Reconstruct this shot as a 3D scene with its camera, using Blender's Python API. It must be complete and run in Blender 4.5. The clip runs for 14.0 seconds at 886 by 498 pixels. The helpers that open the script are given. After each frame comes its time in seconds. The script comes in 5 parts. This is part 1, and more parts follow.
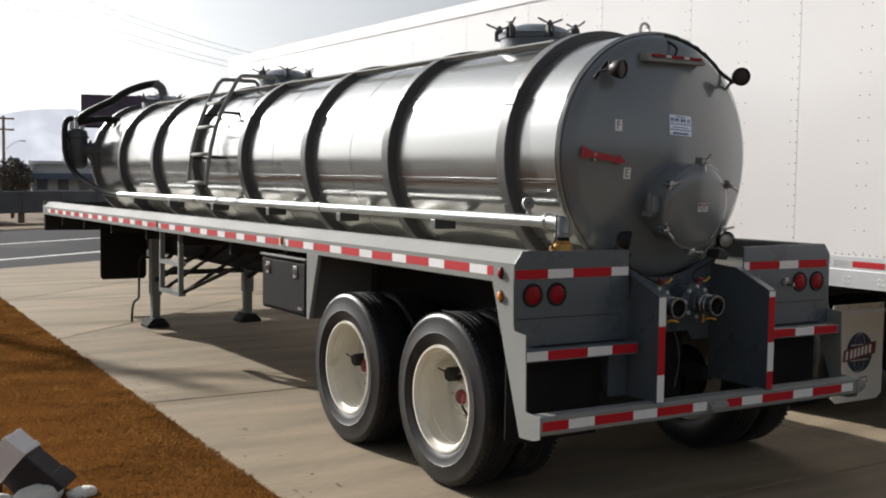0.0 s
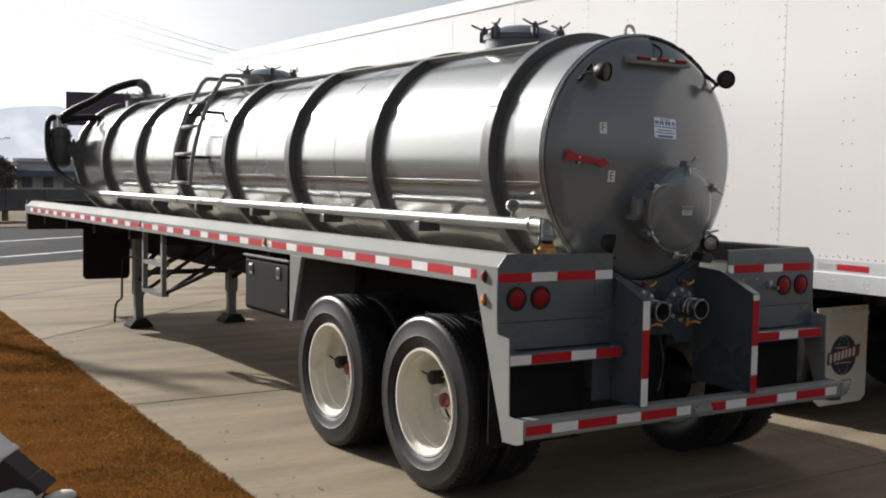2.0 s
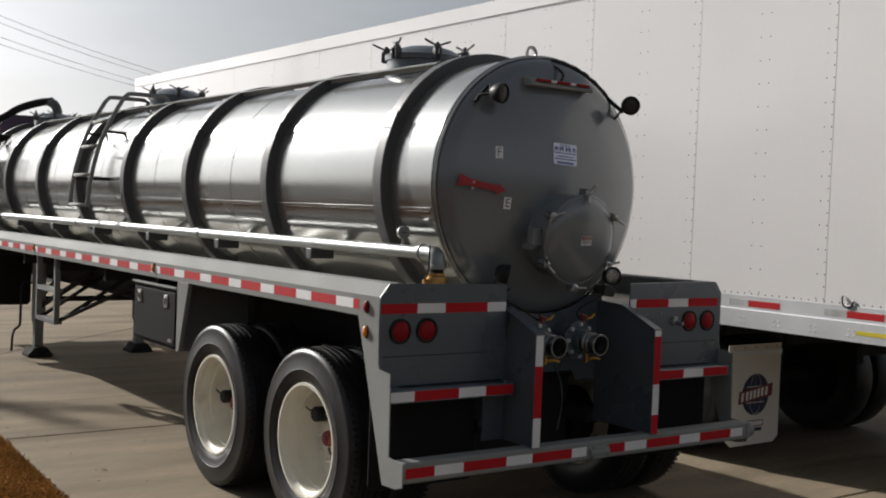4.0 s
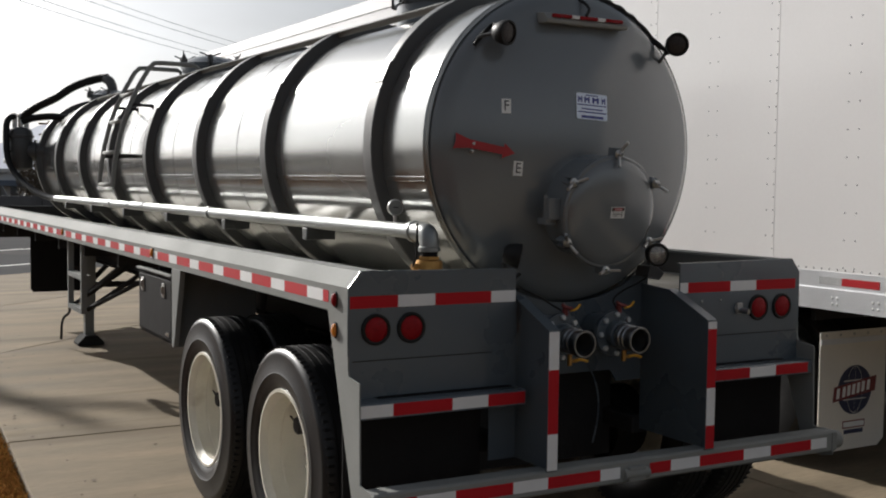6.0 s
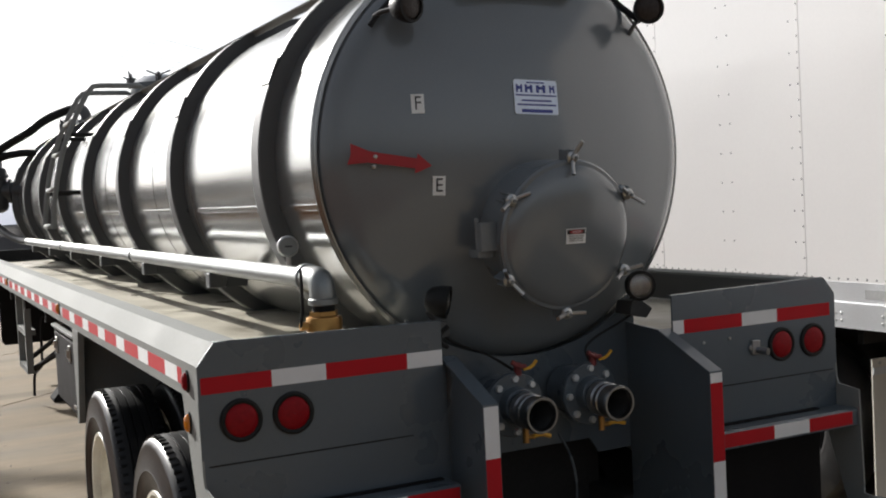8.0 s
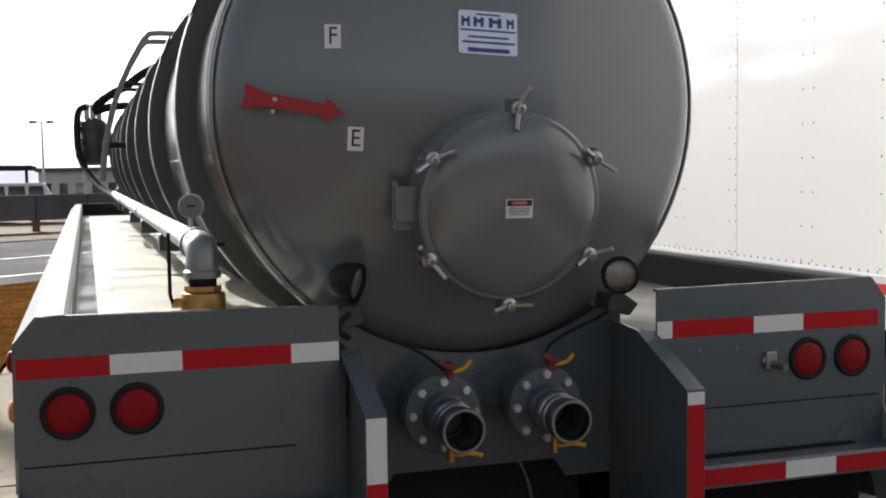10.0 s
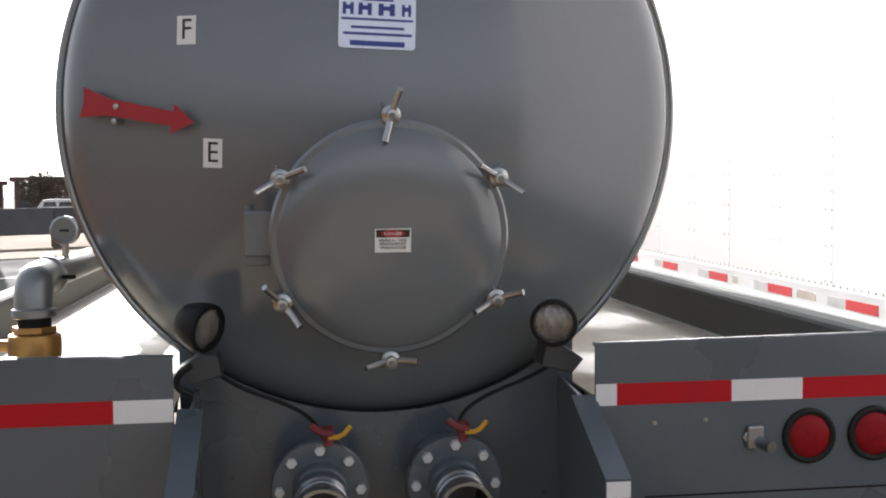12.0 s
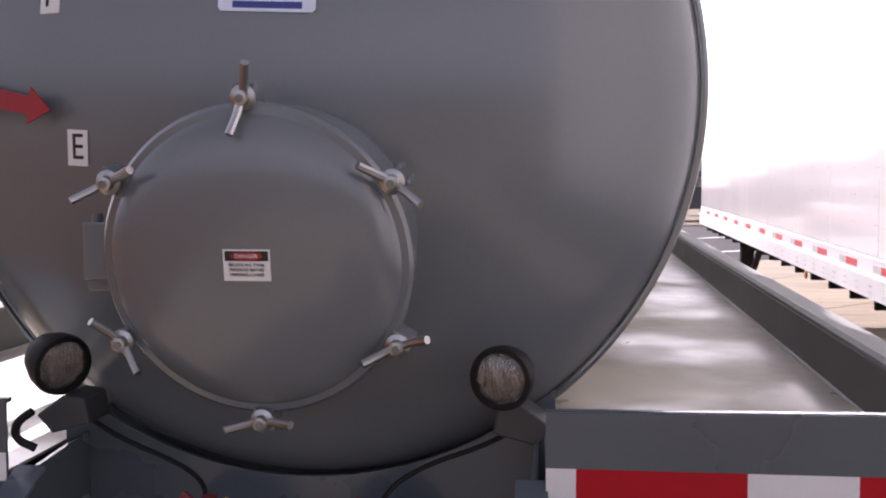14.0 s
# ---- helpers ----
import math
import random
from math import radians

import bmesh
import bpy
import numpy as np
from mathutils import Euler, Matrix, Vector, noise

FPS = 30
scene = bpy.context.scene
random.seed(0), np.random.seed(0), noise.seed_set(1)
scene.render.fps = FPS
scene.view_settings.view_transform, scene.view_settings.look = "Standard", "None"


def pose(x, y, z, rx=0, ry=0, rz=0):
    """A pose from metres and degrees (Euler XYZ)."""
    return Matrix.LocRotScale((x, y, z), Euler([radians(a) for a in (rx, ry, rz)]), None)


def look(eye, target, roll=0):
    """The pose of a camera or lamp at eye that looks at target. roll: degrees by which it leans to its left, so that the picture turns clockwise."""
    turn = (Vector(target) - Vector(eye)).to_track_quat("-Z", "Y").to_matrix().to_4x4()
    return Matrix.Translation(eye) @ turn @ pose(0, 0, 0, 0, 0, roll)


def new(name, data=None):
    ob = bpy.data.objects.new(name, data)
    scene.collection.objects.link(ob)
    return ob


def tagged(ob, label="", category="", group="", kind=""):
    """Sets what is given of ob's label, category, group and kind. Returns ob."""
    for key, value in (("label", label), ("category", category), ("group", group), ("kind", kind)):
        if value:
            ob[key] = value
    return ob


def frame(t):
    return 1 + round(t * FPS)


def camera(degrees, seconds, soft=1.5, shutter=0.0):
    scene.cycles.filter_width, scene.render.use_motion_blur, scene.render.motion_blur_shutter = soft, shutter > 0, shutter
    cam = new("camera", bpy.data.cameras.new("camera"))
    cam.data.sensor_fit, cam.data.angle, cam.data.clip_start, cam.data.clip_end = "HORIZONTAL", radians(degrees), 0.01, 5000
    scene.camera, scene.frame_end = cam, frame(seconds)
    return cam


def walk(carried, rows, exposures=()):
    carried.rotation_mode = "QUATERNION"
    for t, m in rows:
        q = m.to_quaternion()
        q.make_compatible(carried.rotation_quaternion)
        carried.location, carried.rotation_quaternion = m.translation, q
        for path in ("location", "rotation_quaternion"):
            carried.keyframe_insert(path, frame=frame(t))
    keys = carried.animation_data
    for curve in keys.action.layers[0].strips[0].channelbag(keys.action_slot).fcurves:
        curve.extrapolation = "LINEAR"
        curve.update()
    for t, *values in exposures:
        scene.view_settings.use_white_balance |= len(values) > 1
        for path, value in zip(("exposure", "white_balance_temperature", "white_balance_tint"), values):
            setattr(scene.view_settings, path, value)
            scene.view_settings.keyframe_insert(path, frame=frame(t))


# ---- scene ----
cam = camera(44.2, 14.0, soft=2.0)
PATH = [
    (0, (-4.755, -4.822, 1.771), (-3.698, -3.128, 1.655), 0.5),
    (0.5, (-4.774, -4.819, 1.759), (-3.699, -3.137, 1.647), 0.9),
    (1, (-4.762, -4.815, 1.761), (-3.698, -3.126, 1.637), 0.6),
    (1.5, (-4.769, -4.819, 1.763), (-3.703, -3.131, 1.634), 0.6),
    (2, (-4.719, -4.798, 1.792), (-3.641, -3.117, 1.674), 0.7),
    (2.5, (-4.755, -4.814, 1.787), (-3.677, -3.133, 1.679), 0.2),
    (3, (-4.659, -4.768, 1.745), (-3.602, -3.07, 1.73), -1.6),
    (3.5, (-4.552, -4.72, 1.713), (-3.397, -3.087, 1.687), -0.7),
    (4, (-4.248, -4.667, 1.757), (-3.084, -3.041, 1.701), 1.8),
    (4.2, (-4.116, -4.634, 1.766), (-3.0, -2.977, 1.684), 1.8),
    (6.3, (-2.987, -3.955, 1.755), (-2.028, -2.202, 1.657), 0.6),
    (6.5, (-2.892, -3.865, 1.759), (-1.943, -2.106, 1.676), 0.7),
    (7, (-2.629, -3.672, 1.822), (-1.612, -1.95, 1.778), 0.8),
    (7.2, (-2.499, -3.582, 1.825), (-1.487, -1.858, 1.757), -0.3),
    (9.3, (-1.401, -2.938, 1.752), (-0.747, -1.049, 1.71), -1.5),
    (9.5, (-1.285, -2.924, 1.751), (-0.663, -1.023, 1.704), -0.6),
    (10, (-1.107, -2.855, 1.741), (-0.489, -0.958, 1.611), -1.0),
    (10.5, (-0.913, -2.664, 1.738), (-0.257, -0.78, 1.6), 0.8),
    (11, (-0.729, -2.54, 1.745), (-0.156, -0.626, 1.666), 0.1),
    (11.5, (-0.45, -2.509, 1.739), (-0.07, -0.547, 1.664), -0.5),
    (12, (-0.21, -2.453, 1.759), (0.062, -0.474, 1.653), -0.8),
    (12.5, (-0.067, -2.281, 1.736), (0.121, -0.293, 1.639), -0.3),
    (13, (0.093, -2.093, 1.753), (0.199, -0.098, 1.672), -1.4),
    (13.5, (0.315, -1.933, 1.768), (0.132, 0.055, 1.644), -2.2),
    (14, (0.524, -1.822, 1.792), (0.287, 0.16, 1.663), -0.4),
]
EXPOSURES = [(0.0, 0.67, 6150, 10), (2.5, 0.67, 6150, 10), (2.8, 0.63, 6150, 10), (3.0, 0.48, 6150, 10), (3.4, 0.31, 6150, 10), (4.2, 0.16, 6150, 10), (6.3, 0.26, 6150, 10), (7.2, 0.41, 6150, 10), (9.3, 0.98, 6050, 10), (10.2, 1.00, 6050, 10), (11.0, 1.23, 6050, 10), (12.0, 1.61, 6050, 12), (13.0, 1.71, 6050, 19), (14.0, 1.53, 6050, 30)]
walk(cam, [(t, look(eye, target, roll)) for t, eye, target, roll in PATH], EXPOSURES)

# ---- daylight ----
SUN_AZ, SUN_EL = 16.0, 26.0  # degrees to the left of +y, degrees up
to_sun = Vector((-math.sin(radians(SUN_AZ)) * math.cos(radians(SUN_EL)), math.cos(radians(SUN_AZ)) * math.cos(radians(SUN_EL)), math.sin(radians(SUN_EL))))
sun_data = bpy.data.lights.new("sun", "SUN")
sun_data.energy, sun_data.angle, sun_data.color = 5.0, radians(0.7), (1.0, 0.93, 0.83)
sun = new("sun", sun_data)
sun.matrix_world = look((0, 0, 30), Vector((0, 0, 30)) - to_sun)

world = bpy.data.worlds.new("sky")
scene.world = world
world.use_nodes = True
wn, wl = world.node_tree.nodes, world.node_tree.links
wn.clear()
w_out = wn.new("ShaderNodeOutputWorld")
w_bg = wn.new("ShaderNodeBackground")
w_bg.inputs["Strength"].default_value = 0.05
w_sky = wn.new("ShaderNodeTexSky")
w_sky.sky_type, w_sky.sun_disc = "NISHITA", False
w_sky.sun_elevation, w_sky.sun_rotation = radians(SUN_EL), radians(-SUN_AZ)
w_sky.air_density, w_sky.dust_density, w_sky.ozone_density = 1.0, 3.5, 1.0
w_geo = wn.new("ShaderNodeTexCoord")
w_map = wn.new("ShaderNodeMapping")
w_map.inputs["Scale"].default_value = (1.0, 1.0, 3.2)
w_noise = wn.new("ShaderNodeTexNoise")
w_noise.inputs["Scale"].default_value, w_noise.inputs["Detail"].default_value, w_noise.inputs["Roughness"].default_value = 2.4, 7.0, 0.58
w_ramp = wn.new("ShaderNodeValToRGB")
w_ramp.color_ramp.elements[0].position, w_ramp.color_ramp.elements[1].position = 0.36, 0.62
w_ramp.color_ramp.elements[0].color, w_ramp.color_ramp.elements[1].color = (0.66, 0.66, 0.66, 1), (0.95, 0.95, 0.95, 1)
w_hsv = wn.new("ShaderNodeHueSaturation")
w_hsv.inputs["Saturation"].default_value = 0.65
w_pale = wn.new("ShaderNodeHueSaturation")
w_pale.inputs["Saturation"].default_value, w_pale.inputs["Value"].default_value = 0.2, 1.5
w_mix = wn.new("ShaderNodeMixRGB")
wl.new(w_sky.outputs["Color"], w_pale.inputs["Color"])
wl.new(w_pale.outputs["Color"], w_mix.inputs["Color2"])
wl.new(w_geo.outputs["Generated"], w_map.inputs["Vector"])
wl.new(w_map.outputs["Vector"], w_noise.inputs["Vector"])
wl.new(w_noise.outputs["Fac"], w_ramp.inputs["Fac"])
wl.new(w_sky.outputs["Color"], w_hsv.inputs["Color"])
wl.new(w_ramp.outputs["Color"], w_mix.inputs["Fac"])
wl.new(w_hsv.outputs["Color"], w_mix.inputs["Color1"])
wl.new(w_mix.outputs["Color"], w_bg.inputs["Color"])
wl.new(w_bg.outputs["Background"], w_out.inputs["Surface"])


# ---- materials ----
def material(name, color, rough=0.5, metal=0.0, vary=0.12, scale=6.0, fine=60.0, bump=0.0, bump_scale=80.0, coat=0.0,
             dirt=None, dirt_at=0.62, rough_vary=0.1, stretch=(1, 1, 1), islands=0.0):
    """A painted, metal or mineral surface: colour varied at two scales, uneven gloss, optional dirt and fine relief."""
    m = bpy.data.materials.new(name)
    m.use_nodes = True
    n, l = m.node_tree.nodes, m.node_tree.links
    b = n["Principled BSDF"]
    b.inputs["Metallic"].default_value = metal
    b.inputs["Coat Weight"].default_value = coat
    b.inputs["Coat Roughness"].default_value = 0.06
    tc = n.new("ShaderNodeTexCoord")
    mp = n.new("ShaderNodeMapping")
    mp.inputs["Scale"].default_value = stretch
    l.new(tc.outputs["Object"], mp.inputs["Vector"])

    def noise_node(sc, detail=5.0):
        t = n.new("ShaderNodeTexNoise")
        t.inputs["Scale"].default_value, t.inputs["Detail"].default_value = sc, detail
        l.new(mp.outputs["Vector"], t.inputs["Vector"])
        return t

    big, small = noise_node(scale), noise_node(fine, 3.0)
    add = n.new("ShaderNodeMath")
    add.operation = "MULTIPLY_ADD"
    add.inputs[1].default_value = 0.45
    l.new(small.outputs["Fac"], add.inputs[0])
    l.new(big.outputs["Fac"], add.inputs[2])
    rng = n.new("ShaderNodeMapRange")
    rng.inputs["From Min"].default_value, rng.inputs["From Max"].default_value = 0.42, 1.02
    rng.inputs["To Min"].default_value, rng.inputs["To Max"].default_value = 1 - vary, 1 + vary
    l.new(add.outputs[0], rng.inputs["Value"])
    mul = n.new("ShaderNodeMixRGB")
    mul.blend_type = "MULTIPLY"
    mul.inputs["Fac"].default_value = 1.0
    mul.inputs["Color1"].default_value = (*color, 1)
    l.new(rng.outputs["Result"], mul.inputs["Color2"])
    last = mul.outputs["Color"]
    if islands:
        inf = n.new("ShaderNodeObjectInfo")
        r2 = n.new("ShaderNodeMapRange")
        r2.inputs["To Min"].default_value, r2.inputs["To Max"].default_value = 1 - islands, 1 + islands
        l.new(inf.outputs["Random"], r2.inputs["Value"])
        m2 = n.new("ShaderNodeMixRGB")
        m2.blend_type = "MULTIPLY"
        m2.inputs["Fac"].default_value = 1.0
        l.new(last, m2.inputs["Color1"])
        l.new(r2.outputs["Result"], m2.inputs["Color2"])
        last = m2.outputs["Color"]
    if dirt:
        dn = noise_node(scale * 0.6, 8.0)
        dr = n.new("ShaderNodeMapRange")
        dr.inputs["From Min"].default_value, dr.inputs["From Max"].default_value = dirt_at, dirt_at + 0.14
        l.new(dn.outputs["Fac"], dr.inputs["Value"])
        dm = n.new("ShaderNodeMixRGB")
        dm.inputs["Color2"].default_value = (*dirt, 1)
        l.new(dr.outputs["Result"], dm.inputs["Fac"])
        l.new(last, dm.inputs["Color1"])
        last = dm.outputs["Color"]
    l.new(last, b.inputs["Base Color"])
    rr = n.new("ShaderNodeMapRange")
    rr.inputs["From Min"].default_value, rr.inputs["From Max"].default_value = 0.3, 0.7
    rr.inputs["To Min"].default_value, rr.inputs["To Max"].default_value = max(0.02, rough * (1 - rough_vary)), min(1, rough * (1 + rough_vary))
    l.new(big.outputs["Fac"], rr.inputs["Value"])
    l.new(rr.outputs["Result"], b.inputs["Roughness"])
    if bump:
        bn = noise_node(bump_scale, 4.0)
        bp = n.new("ShaderNodeBump")
        bp.inputs["Strength"].default_value = bump
        bp.inputs["Distance"].default_value = 0.01
        l.new(bn.outputs["Fac"], bp.inputs["Height"])
        l.new(bp.outputs["Normal"], b.inputs["Normal"])
    return m


M = {}
M["steel"] = material("polished_steel", (0.29, 0.295, 0.288), 0.185, 0.64, 0.06, 1.6, 40, bump=0.05, bump_scale=1.7, rough_vary=0.35, stretch=(1, 0.35, 1))
M["ring"] = material("dark_ring_paint", (0.092, 0.093, 0.093), 0.45, 0.0, 0.1, 2.2, 90, bump=0.015, bump_scale=120)
M["grey"] = material("grey_paint", (0.080, 0.098, 0.115), 0.30, 0.0, 0.07, 2.2, 90, bump=0.012, bump_scale=140, coat=0.25, rough_vary=0.25)
M["head"] = material("grey_head_paint", (0.138, 0.153, 0.163), 0.26, 0.0, 0.06, 2.4, 120, bump=0.015, bump_scale=2.6, coat=0.8, rough_vary=0.06)
M["head"].node_tree.nodes["Principled BSDF"].inputs["Coat Roughness"].default_value = 0.13
M["rail"] = material("silver_grey_paint", (0.235, 0.24, 0.230), 0.7, 0.0, 0.1, 3.0, 90, bump=0.012, bump_scale=120, coat=0.0)
M["lampmount"] = material("dark_bracket_paint", (0.05, 0.052, 0.054), 0.4)
M["alloy"] = material("dull_alloy", (0.34, 0.345, 0.355), 0.34, 1.0, 0.15, 20, 200, bump=0.03, bump_scale=220)
M["deck"] = material("dusty_deck_plate", (0.34, 0.315, 0.255), 0.52, 0.0, 0.25, 2.2, 14, bump=0.025, bump_scale=4, dirt=(0.50, 0.47, 0.385), dirt_at=0.47, rough_vary=0.6)
M["deck"].node_tree.nodes["Principled BSDF"].inputs["Specular IOR Level"].default_value = 0.12
M["galv"] = material("galvanised_pipe", (0.25, 0.26, 0.255), 0.44, 0.9, 0.1, 9, 120, bump=0.02, bump_scale=200)
M["zinc"] = material("zinc_hardware", (0.45, 0.45, 0.44), 0.34, 1.0, 0.14, 20, 200, bump=0.03, bump_scale=220)
M["boltpale"] = material("bright_bolt", (0.62, 0.63, 0.63), 0.45, 0.5, 0.15, 30, 200)
M["brass"] = material("brass", (0.42, 0.23, 0.07), 0.42, 0.8, 0.18, 18, 160, bump=0.06, bump_scale=150)
M["rubber"] = material("tyre_rubber", (0.017, 0.017, 0.0175), 0.40, 0.0, 0.35, 6, 90, bump=0.05, bump_scale=90, dirt=(0.042, 0.040, 0.037), dirt_at=0.58)
M["black"] = material("black_paint", (0.017, 0.016, 0.016), 0.72, 0.0, 0.2, 5, 90, bump=0.02, bump_scale=120)
M["hose"] = material("black_hose", (0.012, 0.012, 0.012), 0.5, 0.0, 0.25, 9, 90, bump=0.05, bump_scale=160)
M["under"] = material("chassis_paint", (0.032, 0.031, 0.031), 0.85, 0.0, 0.25, 4, 60, bump=0.04, bump_scale=70)
M["wheel"] = material("cream_wheel_paint", (0.66, 0.63, 0.54), 0.4, 0.0, 0.08, 7, 90, bump=0.015, bump_scale=120, coat=0.3, dirt=(0.42, 0.37, 0.28), dirt_at=0.66)
M["red"] = material("red_reflective_tape", (0.42, 0.010, 0.016), 0.7, 0.0, 0.1, 8, 320, bump=0.03, bump_scale=420)
M["white"] = material("white_reflective_tape", (0.70, 0.70, 0.70), 0.7, 0.0, 0.08, 8, 320, bump=0.03, bump_scale=420)
M["redpaint"] = material("red_paint", (0.36, 0.014, 0.02), 0.35, 0.0, 0.12, 9, 80)
M["hubred"] = material("dull_red_paint", (0.17, 0.025, 0.025), 0.55, 0.0, 0.3, 30, 200)
M["redlens"] = material("red_lens", (0.24, 0.005, 0.009), 0.4, 0.0, 0.2, 60, 260, bump=0.2, bump_scale=300, coat=0.0)
M["amber"] = material("amber_lens", (0.75, 0.24, 0.02), 0.12, 0.0, 0.15, 60, 260, bump=0.15, bump_scale=300, coat=0.6)
M["lens"] = material("lamp_lens", (0.33, 0.325, 0.32), 0.16, 0.9, 0.35, 40, 200, bump=0.9, bump_scale=110, coat=0.6, stretch=(2.6, 2.6, 0.25))
M["darklens"] = material("dark_lamp_lens", (0.035, 0.028, 0.025), 0.35, 0.0, 0.4, 60, 200, bump=0.4, bump_scale=110, coat=0.15)
M["awning"] = material("slate_blue_awning", (0.10, 0.13, 0.18), 0.6, 0.0, 0.1, 0.4, 5)
M["decal"] = material("white_decal", (0.78, 0.78, 0.76), 0.35, 0.0, 0.04, 9, 90)
M["ink"] = material("black_ink", (0.012, 0.012, 0.013), 0.4)
M["blue"] = material("blue_ink", (0.035, 0.05, 0.26), 0.4)
M["navy"] = material("navy_ink", (0.018, 0.022, 0.06), 0.45)
M["bluepale"] = material("pale_blue_print", (0.74, 0.82, 0.96), 0.4)
M["yellow"] = material("yellow_grip", (0.62, 0.33, 0.02), 0.45)
M["vanwhite"] = material("white_van_panel", (0.82, 0.80, 0.79), 0.16, 0.0, 0.03, 0.8, 60, bump=0.035, bump_scale=0.9, coat=0.5, rough_vary=0.3)
M["alu"] = material("aluminium_rail", (0.68, 0.69, 0.71), 0.42, 0.45, 0.08, 3, 120, bump=0.02, bump_scale=160)
M["fadedtape"] = material("faded_reflective_tape", (0.40, 0.40, 0.40), 0.5, 0.0, 0.3, 14, 90)
M["tandecal"] = material("tan_decal", (0.36, 0.32, 0.27), 0.5, 0.0, 0.15, 9, 60)
M["rivet"] = material("dull_rivet", (0.2, 0.2, 0.2), 0.45, 0.7, 0.2, 30, 200)
M["flap"] = material("white_rubber_flap", (0.74, 0.70, 0.63), 0.5, 0.0, 0.06, 3, 60, dirt=(0.4, 0.36, 0.3), dirt_at=0.62)
M["concrete"] = material("concrete", (0.214, 0.173, 0.120), 0.85, 0.0, 0.32, 1.5, 30, bump=0.12, bump_scale=60, dirt=(0.155, 0.123, 0.082), dirt_at=0.52, stretch=(0.35, 1.9, 1), islands=0.06)
M["asphalt"] = material("asphalt", (0.04, 0.04, 0.042), 0.85, 0.0, 0.2, 0.5, 60, bump=0.15, bump_scale=90, dirt=(0.07, 0.067, 0.065), dirt_at=0.55)
for k, v in (("asphalt", 0.03), ("concrete", 0.12)):
    M[k].node_tree.nodes["Principled BSDF"].inputs["Specular IOR Level"].default_value = v
M["paintline"] = material("road_paint", (0.7, 0.7, 0.66), 0.7, 0.0, 0.15, 4, 40)
M["soil"] = material("dry_ground", (0.12, 0.088, 0.056), 0.95, 0.0, 0.3, 0.15, 3.0, bump=0.3, bump_scale=8, dirt=(0.165, 0.13, 0.09), dirt_at=0.5)
M["soil"].node_tree.nodes["Principled BSDF"].inputs["Specular IOR Level"].default_value = 0.1
M["turf"] = material("dry_turf_soil", (0.108, 0.044, 0.012), 0.95, 0.0, 0.25, 1.5, 40, bump=0.3, bump_scale=40, dirt=(0.085, 0.036, 0.010), dirt_at=0.54)
M["turf"].node_tree.nodes["Principled BSDF"].inputs["Specular IOR Level"].default_value = 0.0
M["wood"] = material("weathered_wood", (0.16, 0.11, 0.075), 0.85, 0.0, 0.3, 3, 60, bump=0.2, bump_scale=40, stretch=(3, 3, 0.25))
M["bark"] = material("bark", (0.09, 0.065, 0.05), 0.9, 0.0, 0.3, 6, 60, bump=0.3, bump_scale=40)
M["leaf"] = material("evergreen_leaf", (0.075, 0.062, 0.045), 0.7, 0.0, 0.4, 3, 20)
# Facade colour is lightened to take in distance haze.
M["facade"] = material("pale_facade", (0.62, 0.62, 0.61), 0.8, 0.0, 0.1, 0.3, 4, dirt=(0.46, 0.45, 0.44), dirt_at=0.6)
M["fencegrey"] = material("weathered_grey_beam", (0.125, 0.125, 0.13), 0.85, 0.0, 0.3, 1.2, 20, bump=0.1, bump_scale=30, islands=0.2)
M["facade2"] = material("brown_facade", (0.13, 0.095, 0.08), 0.8, 0.0, 0.15, 0.3, 4)
M["glass"] = material("dark_window_glass", (0.03, 0.035, 0.04), 0.06, 0.0, 0.1, 2, 9, coat=1.0)
M["carwhite"] = material("white_car_paint", (0.75, 0.75, 0.75), 0.25, 0.0, 0.03, 2, 9, coat=0.8)
M["cardark"] = material("dark_car_paint", (0.05, 0.055, 0.065), 0.25, 0.0, 0.05, 2, 9, coat=0.8)
M["yellowtape"] = material("yellow_tape", (0.62, 0.50, 0.02), 0.5)
M["rock"] = material("white_rock", (0.66, 0.62, 0.55), 0.85, 0.0, 0.15, 6, 50, bump=0.3, bump_scale=25)
M["lampgrey"] = material("bronze_lamp_housing", (0.045, 0.04, 0.04), 0.45, 0.2, 0.15, 6, 60)
M["lampface"] = material("lamp_visor", (0.80, 0.77, 0.74), 0.4, 0.1, 0.06, 6, 60)

for k, v in (("rubber", 0.32), ("black", 0.06), ("under", 0.06), ("hose", 0.2), ("red", 0.2), ("white", 0.2), ("rail", 0.06), ("lampgrey", 0.2), ("ring", 0.3), ("darklens", 0.15), ("redlens", 0.15)):
    M[k].node_tree.nodes["Principled BSDF"].inputs["Specular IOR Level"].default_value = v

# ---- mesh helpers ----
def box(bm, x0, x1, y0, y1, z0, z1, m=None, bevel=0.0):
    vs = [bm.verts.new((x, y, z)) for x in (x0, x1) for y in (y0, y1) for z in (z0, z1)]
    fs = [bm.faces.new([vs[i] for i in f]) for f in ((0, 1, 3, 2), (4, 6, 7, 5), (0, 4, 5, 1), (2, 3, 7, 6), (0, 2, 6, 4), (1, 5, 7, 3))]
    if bevel:
        r = bmesh.ops.bevel(bm, geom=list({e for f in fs for e in f.edges}), offset=bevel, segments=2, affect="EDGES", profile=0.5)
        vs = list({v for f in r["faces"] for v in f.verts} | {v for v in vs if v.is_valid})
    if m is not None:
        bmesh.ops.transform(bm, matrix=m, verts=vs)
    return vs


